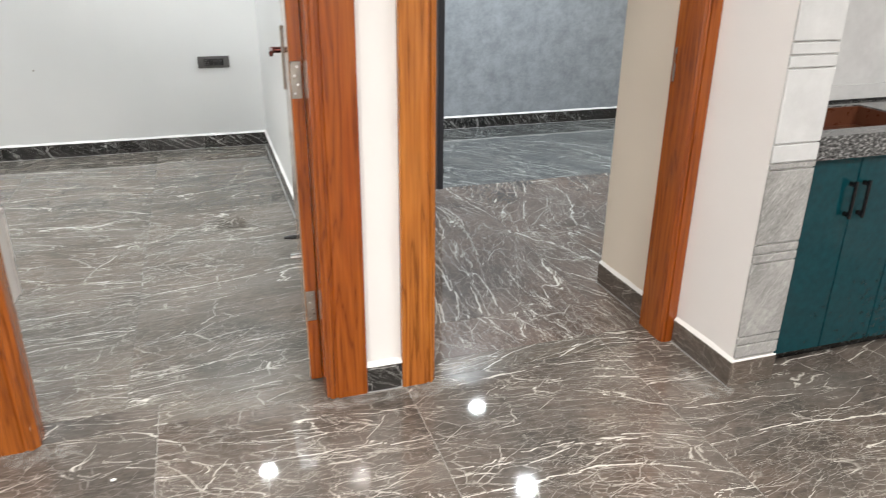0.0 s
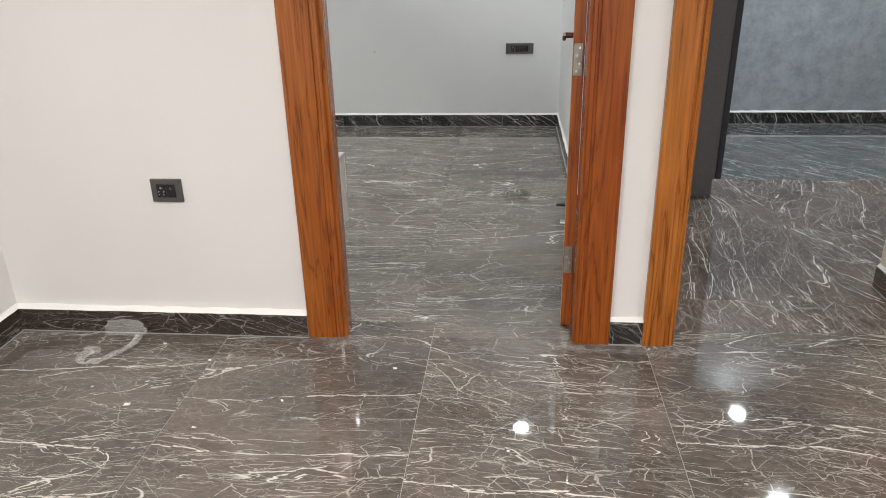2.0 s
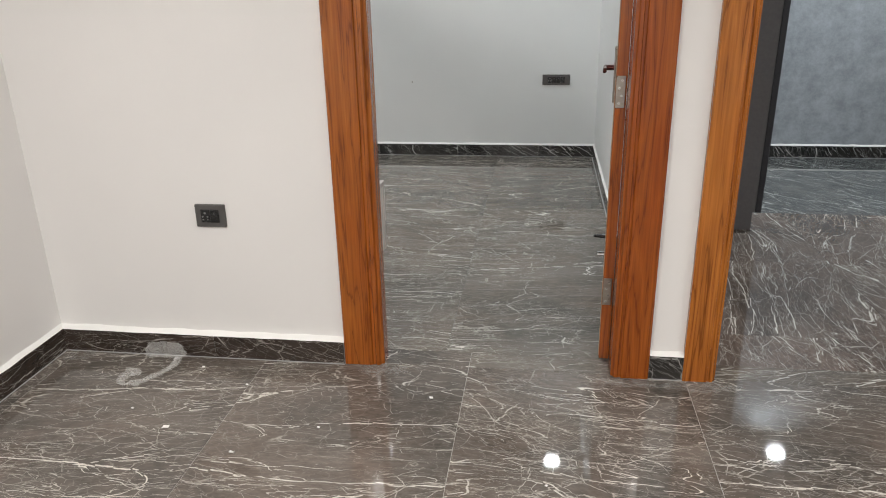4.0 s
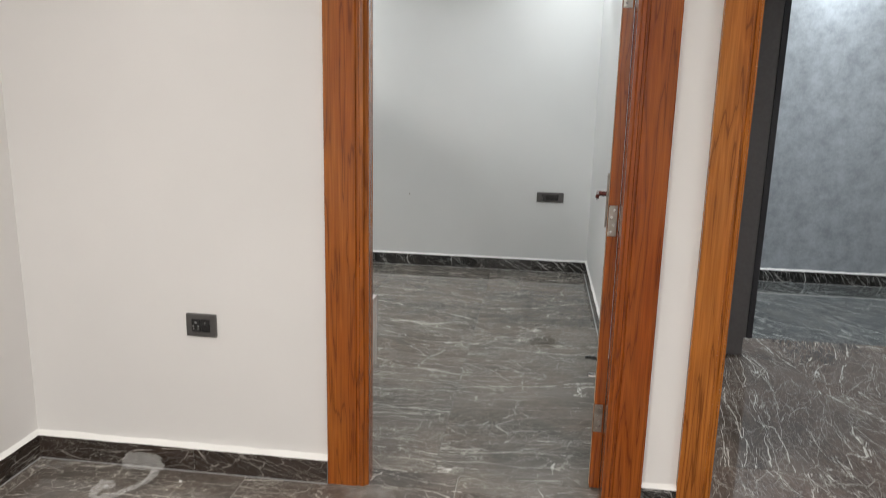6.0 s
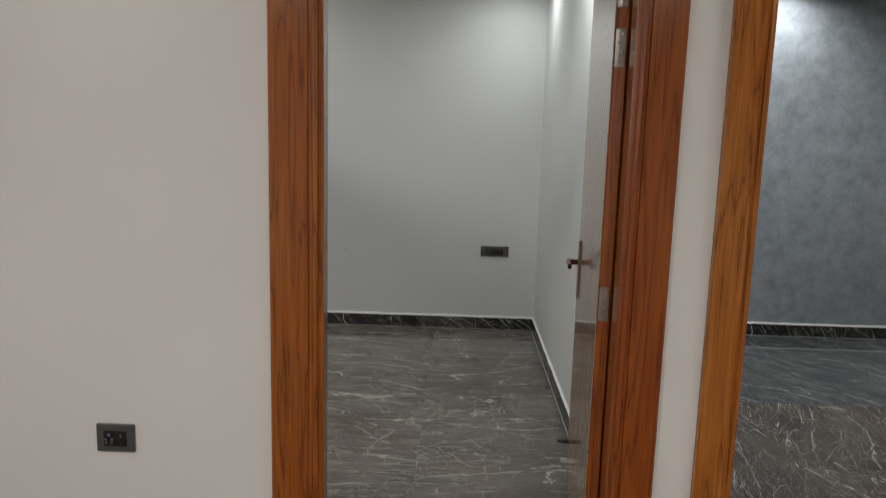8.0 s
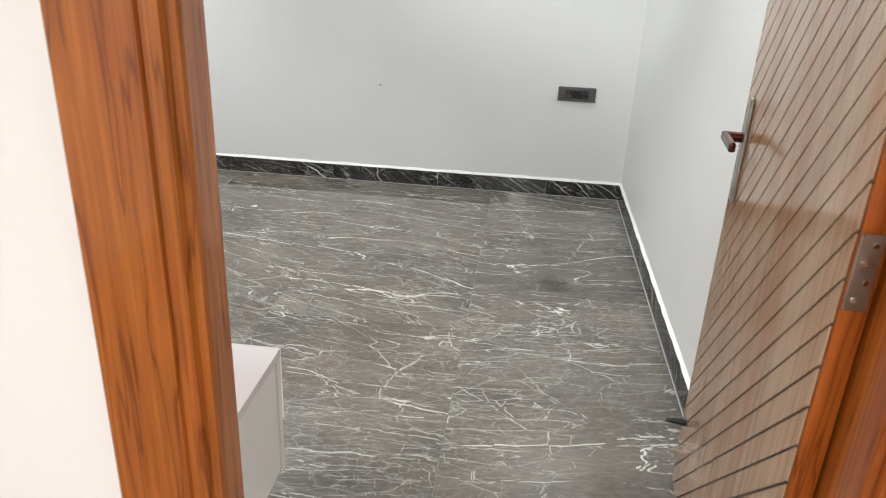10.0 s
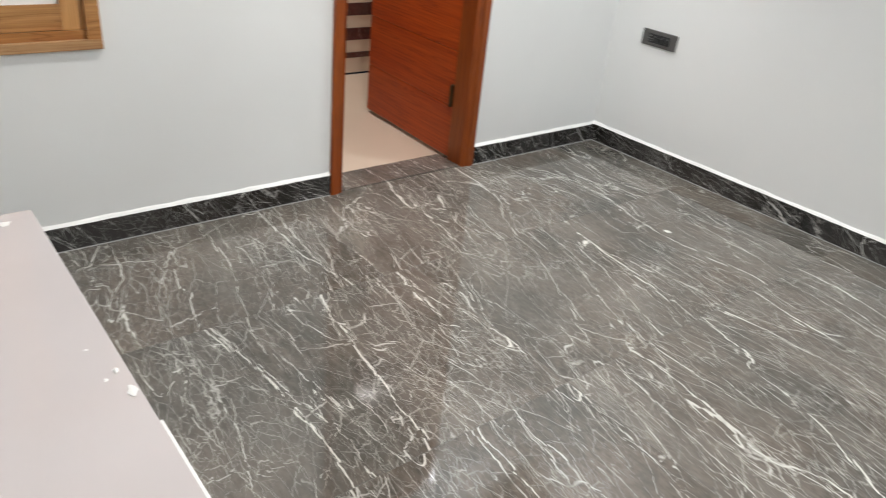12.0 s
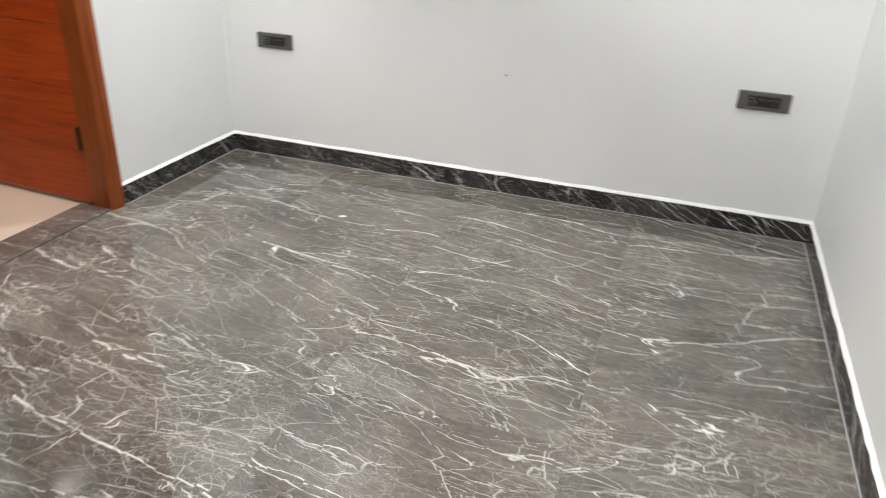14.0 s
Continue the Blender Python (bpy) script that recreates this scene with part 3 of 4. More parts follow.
def hinge(parent, x, y, z, h=0.10, w=0.028):
    """A butt hinge leaf with four screws, on a face that looks to -y."""
    ob = part("hinge", box(x - w / 2, x + w / 2, y - 0.002, y, z - h / 2, z + h / 2, 0.0008, 1), STEEL, parent, "brushed steel butt hinge")
    bm = bmesh.new()
    for i in range(4):
        s = moved(cyl(0.0035, 0.0015, 10), pose(x + (0.004 if i % 2 else -0.004), y - 0.002, z - h * 0.36 + i * h * 0.24, 90))
        me = bpy.data.meshes.new("s")
        s.to_mesh(me)
        s.free()
        bm.from_mesh(me)
        bpy.data.meshes.remove(me)
    part("screw", bm, CHROME, ob)
    return ob


# ------------------------------------------------------------ bedroom door leaf
LEAF_W, LEAF_T, LEAF_H = 0.790, 0.036, 2.015
leaf = thing("door_leaf", "open bedroom door leaf in glossy beige laminate with diagonal grooves", "door",
             m=pose(0.941, 0.098, 0.006, 0, 0, 84.7))
# local x runs along the leaf from the hinge, local +y faces the room opening
leaf_body = part("leaf_body", box(0, LEAF_W, 0, LEAF_T - 0.002, 0, LEAF_H, 0.0015, 1), TEAK, leaf, "red teak door edge")
# facing boards between diagonal grooves
GR = 0.0030
slope = -1.0


def diagonal_boards(w, h, step, y0, y1):
    """Slanted facing boards clipped to a door's outline."""
    bm = bmesh.new()
    c = min(0.0, -w * slope) - step
    k = 0
    while c < h + w:
        lo, hi = c + GR, c + step - GR
        pts = []
        poly = [(0, lo), (w, lo + w * slope), (w, hi + w * slope), (0, hi)]
        for zlim, keep_low in ((0.0, False), (h, True)):
            out = []
            for i in range(len(poly)):
                a, b2 = poly[i], poly[(i + 1) % len(poly)]
                ina = a[1] <= zlim if keep_low else a[1] >= zlim
                inb = b2[1] <= zlim if keep_low else b2[1] >= zlim
                if ina:
                    out.append(a)
                if ina != inb:
                    s = (zlim - a[1]) / (b2[1] - a[1])
                    out.append((a[0] + s * (b2[0] - a[0]), zlim))
            poly = out
            if len(poly) < 3:
                break
        if len(poly) >= 3:
            pts = poly
            f = [bm.verts.new((x, y1, z)) for x, z in pts]
            g = [bm.verts.new((x, y0, z)) for x, z in pts]
            bm.faces.new(f[::-1])
            for i in range(len(pts)):
                j = (i + 1) % len(pts)
                bm.faces.new((f[i], f[j], g[j], g[i]))
        c += step
        k += 1
    bmesh.ops.recalc_face_normals(bm, faces=bm.faces)
    return bm


part("groove_bed", box(0.004, LEAF_W - 0.004, LEAF_T - 0.0025, LEAF_T - 0.0012, 0.004, LEAF_H - 0.004), GROOVE, leaf, "dark diagonal grooves")
part("facing", moved(diagonal_boards(LEAF_W - 0.010, LEAF_H - 0.010, 0.062, LEAF_T - 0.0012, LEAF_T + 0.0012), pose(0.005, 0, 0.005)), VENEER, leaf, "glossy beige laminate boards")
for z in (0.27, 0.955, 1.66, 1.815):
    hinge(frame_1, 0.921, 0.0965, z)
# lock with a long plate and a lever
lock = part("lock_plate", box(LEAF_W - 0.085, LEAF_W - 0.050, LEAF_T + 0.001, LEAF_T + 0.009, 0.80, 1.025, 0.003), STEEL, leaf, "brushed steel lock plate")
part("lever", moved(box(-0.105, 0.012, -0.007, 0.007, -0.010, 0.010, 0.005, 3), pose(LEAF_W - 0.068, LEAF_T + 0.044, 0.94)), ROSE, leaf, "dark rose metal lever")
part("lever_neck", moved(cyl(0.011, 0.036, 20), pose(LEAF_W - 0.068, LEAF_T + 0.009, 0.94, -90)), ROSE, leaf)
part("edge_plate", box(LEAF_W - 0.001, LEAF_W + 0.0015, 0.008, LEAF_T - 0.008, 0.82, 1.03), STEEL, leaf)
stop = part("door_stopper", moved(cyl(0.010, 0.05, 16, 0.006), pose(LEAF_W - 0.06, LEAF_T + 0.001, 0.21, -90)), BLACK, leaf, "small black rubber stopper")
part("stopper_foot", moved(cyl(0.012, 0.03, 16), pose(LEAF_W - 0.06, LEAF_T + 0.001, 0.125, -90)), CHROME, leaf)

# strike plates on the other jamb
strike = thing("strike_plate", "steel strike plate let into the teak jamb", "strike plate")
plate = part("plate", box(0.1095, 0.1120, 0.066, 0.118, 0.81, 1.005, 0.0005, 1), STEEL, strike)
for a, b2 in ((0.932, 0.962), (0.845, 0.912)):
    part("latch_hole", box(0.1110, 0.1126, 0.076, 0.114, a, b2), GROOVE, plate, "dark latch hole")

part("lip", box(0.1098, 0.1150, 0.1185, 0.1215, 0.92, 0.97, 0.001, 1), STEEL, strike, "bent steel lip")
for z in (0.822, 0.990):
    part("screw", moved(cyl(0.004, 0.002, 12), pose(0.1118, 0.092, z, 0, 90)), CHROME, strike)
sp2 = thing("strike_plate", "steel strike plate on the golden teak jamb", "strike plate")
part("plate", boxes((2.1252, 2.1272, 0.100, 0.108, 0.90, 0.955), (2.1252, 2.1272, 0.100, 0.108, 0.985, 1.005), (2.1252, 2.1272, 0.106, 0.108, 0.955, 0.985)), STEEL, sp2)

# ------------------------------------------------------------ bathroom door
bf = tagged(thing("door_frame_bath", "red teak bathroom door frame", "door frame"), kind="structure")
FX0, FX1 = ROOM_L - 0.142, ROOM_L + 0.018


def bath_post(y_out, s, deep=0.070, step=0.054):
    pts = [(FX1 - 0.004, 0), (FX1, 0.004), (FX1, 0.035), (FX1 - 0.008, 0.040), (FX1 - 0.008, 0.046), (FX1 - 0.003, min(deep - 0.002, 0.050)), (FX1 - 0.014, deep - 0.001), (FX1 - 0.02, deep),
           (FX0 + 0.05, deep), (FX0 + 0.05, step), (FX0, step), (FX0, 0)]
    return [(x, y_out + s * y) for x, y in pts]


part("jamb", extrude_plan(bath_post(1.628, 1, 0.053, 0.040), 0, 2.08), TEAK_RED_Z, bf)
part("jamb", extrude_plan(bath_post(2.395, -1, 0.070, 0.018), 0, 2.08), TEAK_RED_Z, bf)
part("lintel", box(FX0, FX1 - 0.001, 1.682, 2.324, 2.00, 2.08, 0.003), TEAK_Y, bf)
bleaf = thing("bathroom_door", "red teak bathroom door standing open, with horizontal grooves", "door", m=pose(ROOM_L - 0.105, 2.337, 0.008, 0, 0, 177))
# local x from hinge into the bathroom, local +y faces the viewer side
BW, BH, BT = 0.768, 1.985, 0.034
part("core", box(0.003, BW - 0.003, -BT + 0.003, -0.003, 0, BH - 0.002), TEAK_RED_Z, bleaf, "red teak core behind the grooves")
zz = [0.0, 0.245, 0.50, 0.755, 1.01, 1.265, 1.52, 1.775, BH]
for a, b2 in zip(zz, zz[1:]):
    part("panel", box(0, BW, -BT, 0, a + 0.0014, b2 - 0.0014, 0.003, 2), TEAK_RED, bleaf)
for z in (0.30, 1.0, 1.75):
    part("hinge", boxes((-0.004, 0.0, -0.028, 0.026, z - 0.05, z + 0.05), (0.0, 0.02, 0.0005, 0.003, z - 0.05, z + 0.05)), BRASS, bleaf, "tarnished brass hinge")
structure("threshold", box(ROOM_L - 0.16, ROOM_L - 0.001, 1.682, 2.324, -0.02, 0.006, 0.002), MARBLE_BROWN, "brown marble door threshold")
structure("floor_bath", box(BX0, ROOM_L - 0.16, BY0, BY1, -0.06, -0.012), CREAM_TILE, "cream tiled bathroom floor")
strips = bpy.data.objects["wall_bath_west"]
z = 0.095
for i in range(14):
    hgt = 0.035 if i == 0 else 0.075
    part("tile_strip", box(BX0, BX0 + 0.006, BY0, BY1, z, z + hgt, 0.001, 1), MAROON, strips)
    z += hgt + 0.075

# ------------------------------------------------------------ window
win = tagged(thing("window_1", "varnished timber casement window with two closed shutters", "window"), kind="structure")
wx0, wx1 = ROOM_L - 0.10, ROOM_L + 0.012
part("window_sill", box(wx0, wx1 + 0.004, WIN[0] - 0.01, WIN[1] + 0.02, 0.655, 0.684, 0.002), PINE_PALE, win, "pale bare timber sill")
part("window_frame", boxes((wx0, wx1 - 0.012, WIN[0] + 0.03, WIN[1] - 0.02, 0.684, 0.7105), (wx0, wx1, WIN[0] - 0.01, WIN[1] + 0.02, 1.82, 1.87),
                           (wx0, wx1, WIN[0] - 0.01, WIN[0] + 0.03, 0.684, 1.82), (wx0, wx1, WIN[1] - 0.02, WIN[1] + 0.02, 0.684, 1.82)), PINE, win)
ymid = 0.457
for a, b2 in ((WIN[0] + 0.032, ymid - 0.001), (ymid + 0.001, WIN[1] - 0.022)):
    sash = part("shutter", boxes((wx0 + 0.03, wx1 - 0.020, a, b2, 0.712, 0.785), (wx0 + 0.03, wx1 - 0.020, a, b2, 1.74, 1.815)), PINE, win)
    part("stile", boxes((wx0 + 0.03, wx1 - 0.019, a, a + 0.06, 0.711, 1.816), (wx0 + 0.03, wx1 - 0.019, b2 - 0.06, b2, 0.711, 1.816)), PINE_Z, sash)
    part("bead", boxes((wx1 - 0.045, wx1 - 0.028, a + 0.06, b2 - 0.06, 0.785, 0.80)), PUTTY, sash, "white glazing putty")
    part("pane", box(wx0 + 0.05, wx0 + 0.056, a + 0.06, b2 - 0.06, 0.785, 1.74), GLASS_DARK, sash, "dark frosted pane")
bolt = part("tower_bolt", box(wx1 - 0.020, wx1 - 0.004, ymid - 0.016, ymid + 0.016, 0.715, 1.05, 0.006, 3), WHITE_PLASTIC, win, "white tower bolt")
part("bolt_band", boxes((wx1 - 0.021, wx1 - 0.002, ymid - 0.017, ymid + 0.017, 0.722, 0.730), (wx1 - 0.021, wx1 - 0.002, ymid - 0.017, ymid + 0.017, 0.748, 0.753)), STEEL, bolt)
part("bolt_keeper", box(wx1, wx1 + 0.006, ymid - 0.016, ymid + 0.016, 0.680, 0.712, 0.002), WHITE_PLASTIC, bolt)

# ------------------------------------------------------------ sockets
def socket(name, label, cx, y, cz, w, h, modules):
    """Flush switch plate on a wall that faces -y."""
    ob = thing(name, label, "wall socket", "wall sockets", pose(cx, y, cz))
    part("plate", box(-w / 2, w / 2, -0.010, 0.002, -h / 2, h / 2, 0.003), PLATE, ob, "dark grey plate")
    iw, ih = w * 0.62, h * 0.56
    for i in range(modules):
        x0 = -iw / 2 + i * iw / modules
        mod = part("module", box(x0 + 0.001, x0 + iw / modules - 0.001, -0.0135, -0.009, -ih / 2, ih / 2, 0.0015), BLACK, ob, "glossy black module")
        if i == 0:
            bm = bmesh.new()
            for dx, dz, r in ((0, 0.011, 0.0042), (-0.009, -0.002, 0.0032), (0.009, -0.002, 0.0032), (-0.008, -0.012, 0.0025), (0.008, -0.012, 0.0025)):
                s = moved(cyl(r, 0.001, 10), pose(x0 + iw / modules / 2 + dx, -0.0135, dz, 90))
                me = bpy.data.meshes.new("s")
                s.to_mesh(me)
                s.free()
                bm.from_mesh(me)
                bpy.data.meshes.remove(me)
            part("pin_hole", bm, MARK, mod)
        else:
            part("switch_mark", box(x0 + iw / modules / 2 - 0.0012, x0 + iw / modules / 2 + 0.0012, -0.0142, -0.0134, ih * 0.12, ih * 0.3), MARK, mod)
    return ob


socket("wall_socket", "dark grey square socket plate on the white lobby wall", -0.4455, 0, 0.546, 0.108, 0.081, 2)
socket("wall_socket", "long dark grey socket plate on the white bedroom wall", 0.772, ROOM_F, 0.578, 0.202, 0.076, 4)
socket("wall_socket", "long dark grey socket plate near the bedroom corner", -1.494, ROOM_F, 0.596, 0.195, 0.074, 4)

nail = thing("nail", "small steel nail driven into the white bedroom wall", "nail", m=pose(-0.305, ROOM_F, 0.565))
part("shank", moved(cyl(0.0022, 0.022, 8), pose(0, 0, 0, 90)), STEEL, nail)
part("head", moved(cyl(0.0055, 0.0025, 12), pose(0, -0.022, 0, 90)), STEEL, nail)

# ------------------------------------------------------------ door chime
bell = thing("door_chime", "small white dimpled plastic door chime box on the wall", "door chime", m=pose(-0.352, 0, 2.140))
part("case", box(-0.046, 0.046, -0.042, 0, -0.070, 0.070, 0.007, 3), WHITE_PLASTIC, bell)
bm = bmesh.new()
for r in range(6):
    for c in range(3):
        cx = -0.030 + c * 0.026 + (0.010 if r % 2 else 0)
        bmesh.ops.create_uvsphere(bm, u_segments=10, v_segments=6, radius=0.008, matrix=pose(cx, -0.042, -0.054 + r * 0.0215) @ Matrix.Diagonal((1, 0.17, 1, 1)))
part("dimple", bm, WHITE_PLASTIC, bell, "raised round bumps", smooth=True)
part("slot", box(0.0455, 0.0468, -0.030, -0.020, -0.02, 0.03), GROOVE, bell, "dark side slot")

# ------------------------------------------------------------ floating cabinet and panels
cab = thing("floating_cabinet", "white glossy laminate wall-hung cabinet with paint flecks on top", "cabinet")
CX0, CX1, CY0, CY1 = -0.925, 0.074, WALL_Y + 0.008, 0.425
part("cabinet_body", box(CX0, CX1 - 0.004, CY0, CY1 - 0.022, 0.290, 0.546), WHITE_GLOSS, cab)
part("cabinet_top", box(CX0, CX1, CY0, CY1, 0.546, 0.565, 0.0015), LAMINATE, cab, "pinkish white glossy top")
part("cabinet_front", box(CX0, CX1 - 0.001, CY1 - 0.020, CY1 - 0.002, 0.286, 0.543, 0.001), WHITE_GLOSS, cab)
part("edge_band", box(-0.20, CX1 - 0.001, CY1 - 0.001, CY1 + 0.005, 0.40, 0.562, 0.001), PUTTY, cab, "bright white edge band")
pillar = thing("pilaster", "tall white glossy pilaster standing out from the wall", "pilaster")
part("shaft", box(-1.30, -0.945, CY0, 0.200, 0, CEIL - 0.03, 0.004), WHITE_GLOSS, pillar)
PANEL_Y = 0.139
wp = thing("wall_panel", "white glossy laminate wall panel with a black bar handle", "panel")
part("panel_sheet", box(-0.943, -0.02, CY0, PANEL_Y, 0.566, 2.05), WHITE_GLOSS, wp)
hnd = part("bar_handle", box(-0.368, -0.352, PANEL_Y + 0.006, PANEL_Y + 0.014, 0.90, 1.36, 0.003), BLACK_METAL, wp, "long black bar handle")
part("handle_post", boxes((-0.366, -0.354, PANEL_Y, PANEL_Y + 0.007, 0.99, 1.01), (-0.366, -0.354, PANEL_Y, PANEL_Y + 0.007, 1.30, 1.32)), CHROME, hnd, "chrome post")
loose = thing("loose_handle", "spare black bar handle in clear film lying on the cabinet", "handle", m=pose(-0.612, 0.1465, 0.5662, 0, 0, 1.2))
bar = part("bar", boxes((0.085, 0.205, -0.004, 0.004, 0.001, 0.009), (-0.205, 0.085, -0.0022, 0.0022, 0.001, 0.006)), BLACK_METAL, loose)
part("end_cap", box(0.084, 0.090, -0.0055, 0.0055, 0.0008, 0.0105, 0.001), CHROME, bar, "chrome band")
film_bm = bmesh.new()
film_rng = random.Random(5)
rings = []
for i in range(15):
    x = -0.215 + 0.020 * i
    rings.append([film_bm.verts.new((x, (0.010 + film_rng.uniform(-0.002, 0.004)) * math.cos(a), 0.0085 + (0.0075 + film_rng.uniform(-0.001, 0.003)) * math.sin(a))) for a in (k * math.tau / 8 for k in range(8))])
for r0, r1 in zip(rings, rings[1:]):
    for k in range(8):
        film_bm.faces.new((r0[k], r0[(k + 1) % 8], r1[(k + 1) % 8], r1[k]))
part("film_sleeve", film_bm, FILM, loose, "crumpled clear film sleeve")

# paint flecks on the cabinet
rng = random.Random(4)
bm = bmesh.new()
for cx, cy, r, sx, sy in ((-0.895, 0.205, 0.022, 0.8, 2.4), (-0.905, 0.165, 0.014, 0.8, 1.3), (-0.885, 0.240, 0.010, 1.2, 1.4), (-0.878, 0.368, 0.013, 1.3, 1.0), (-0.726, 0.200, 0.008, 1.0, 0.8),
                         (-0.33, 0.408, 0.009, 1.2, 0.6), (-0.40, 0.386, 0.004, 1, 1), (-0.275, 0.414, 0.012, 1.2, 0.6), (-0.315, 0.390, 0.004, 1, 1), (-0.245, 0.235, 0.011, 1.4, 0.25), (-0.60, 0.300, 0.003, 1, 1), (-0.84, 0.285, 0.004, 1, 1)):
    k = 9
    ring = [bm.verts.new((cx + sx * r * rng.uniform(0.5, 1.2) * math.cos(i * math.tau / k), cy + sy * r * rng.uniform(0.5, 1.2) * math.sin(i * math.tau / k), 0.5658)) for i in range(k)]
    top = bm.verts.new((cx, cy, 0.5668 + 0.001 * rng.random()))
    for i in range(k):
        bm.faces.new((ring[i], ring[(i + 1) % k], top))
tagged(part("paint_flecks", bm, PUTTY), "dried white paint flecks on the cabinet top", "paint flecks", kind="stuff")

# ------------------------------------------------------------ grey room wardrobe
ward = thing("wardrobe", "dark grey laminate wardrobe against the partition wall", "wardrobe")
part("wardrobe_body", box(R2_L, 1.815, 1.605, R2_F, 0.10, 2.44, 0.001), GREY_LAM, ward)
part("plinth", box(R2_L, 1.805, 1.612, R2_F, 0, 0.10), GREY_LAM, ward)
for i in range(3):
    y0 = 1.600 + i * (R2_F - 1.60) / 3
    d = part("wardrobe_door", box(1.816, 1.846, y0 + 0.001, y0 + (R2_F - 1.60) / 3 - 0.003, 0.10, 2.43, 0.0015, 1), GREY_EDGE, ward, "darker grey door")
    part("handle", box(1.846, 1.862, y0 + 0.48, y0 + 0.495, 0.95, 1.15, 0.003), STEEL, d)

# ------------------------------------------------------------ kitchen
CAB_Y, TOP_Z = -0.295, 0.80
UNIT = 0.412
for i in range(6):
    x0 = 2.345 + i * UNIT
    unit = thing("base_cabinet", "glossy dark teal kitchen base cabinet under the granite counter", "cabinet", "kitchen base cabinets")
    part("carcass", box(x0, x0 + UNIT - 0.005, CAB_Y + 0.02, 0.088, 0.06, TOP_Z - 0.075), TEAL, unit)
    part("kickboard", box(x0, x0 + UNIT - 0.005, CAB_Y + 0.06, CAB_Y + 0.075, 0.0, 0.06), BLACK, unit, "black recessed kickboard")
    for k in range(2):
        dr = part("cabinet_door", box(x0 + 0.002 + k * UNIT / 2, x0 + UNIT / 2 - 0.002 + k * UNIT / 2, CAB_Y, CAB_Y + 0.019, 0.063, TOP_Z - 0.078, 0.0015), TEAL, unit)
        hx = x0 + UNIT / 2 + (-0.026 if k == 0 else 0.026)
        part("handle", boxes((hx - 0.004, hx + 0.004, CAB_Y - 0.026, CAB_Y - 0.018, 0.53, 0.65), (hx - 0.005, hx + 0.005, CAB_Y - 0.018, CAB_Y, 0.535, 0.548), (hx - 0.005, hx + 0.005, CAB_Y - 0.018, CAB_Y, 0.632, 0.645)), BLACK_METAL, dr, "dark bar handle")
top = thing("worktop", "speckled grey granite worktop with a brown sink", "worktop")
SX0, SX1, SY0, SY1 = 2.365, 2.85, -0.25, 0.03
part("slab", boxes((2.342, LOB_R, CAB_Y - 0.025, SY0, TOP_Z - 0.072, TOP_Z), (2.342, SX0, SY0, SY1, TOP_Z - 0.072, TOP_Z),
                   (SX1, LOB_R, SY0, SY1, TOP_Z - 0.072, TOP_Z), (2.342, LOB_R, SY1, 0.088, TOP_Z - 0.072, TOP_Z)), GRANITE, top)
part("sink", boxes((SX0 - 0.002, SX0 + 0.006, SY0, SY1, TOP_Z - 0.2, TOP_Z - 0.004), (SX1 - 0.006, SX1 + 0.002, SY0, SY1, TOP_Z - 0.2, TOP_Z - 0.004),
                   (SX0, SX1, SY0 - 0.002, SY0 + 0.006, TOP_Z - 0.2, TOP_Z - 0.004), (SX0, SX1, SY1 - 0.006, SY1 + 0.002, TOP_Z - 0.2, TOP_Z - 0.004),
                   (SX0, SX1, SY0, SY1, TOP_Z - 0.074, TOP_Z - 0.068)), SINK, top, "brown sink basin")
part("joint_line", box(2.342, LOB_R, 0.080, 0.0885, TOP_Z + 0.001, TOP_Z + 0.007), BLACK, top, "dark gap along the wall")
part("upstand", box(2.342, LOB_R, 0.082, 0.0885, TOP_Z + 0.008, TOP_Z + 0.060, 0.001), TILE_WHITE, top, "pale tile strip along the wall")
# relief tiles on the end of the partition
pw = bpy.data.objects["wall_partition"]
levels = (0.099, 0.145, 0.175, 0.425, 0.455, 0.485, 0.715, 0.735, 0.79, 1.00, 1.035, 1.07, 1.30, 1.335, 1.37, 1.70, 2.05, 2.42)
for a, b2 in zip(levels, levels[1:]):
    part("tile", box(2.1795, 2.3405, -0.327, -0.318, a, b2 - 0.003, 0.0035), TILE_GREY if b2 < 0.74 else TILE_WHITE, pw)

# ------------------------------------------------------------ ceiling fan
fan = thing("ceiling_fan", "dark brown ceiling fan at rest", "ceiling fan", m=pose(-0.46, 1.42, 2.33))
part("motor", cyl(0.09, 0.07, 32, 0.075, 0.01), FAN_BROWN, fan, smooth=False)
part("down_rod", moved(cyl(0.012, 0.22, 12), pose(0, 0, 0.07)), FAN_BROWN, fan)
for i in range(3):
    bm = extrude_plan([(0.08, -0.03), (0.2, -0.06), (0.56, -0.065), (0.62, 0.03), (0.58, 0.05), (0.2, 0.05), (0.08, 0.03)], 0.01, 0.016)
    part("blade", bm, FAN_BROWN, fan, m=pose(0, 0, 0, 6, 0, 26 + 120 * i))

# ------------------------------------------------------------ downlights, known ones and added fill
for x, y, z, watts, colour in DOWNLIGHTS_AND_FILL:
    dl = thing("downlight", "round white surface downlight, lit, on the ceiling; some are unseen added fill", "downlight", "ceiling downlights", pose(x, y, z))
    part("rim", moved(cyl(0.066, 0.005, 40, 0.070, 0.001), pose(0, 0, -0.005)), WHITE_PLASTIC, dl)
    part("diffuser", moved(cyl(0.060, 0.005, 40, 0.062, 0.001), pose(0, 0, -0.008)), DIFFUSER, dl, "glowing diffuser")
    lamp("downlight_lamp", x, y, z - 0.010, watts, colour)

# ------------------------------------------------------------ plastic wrapper on the lobby floor
rng = random.Random(11)
bm = bmesh.new()
nu, nv = 46, 7
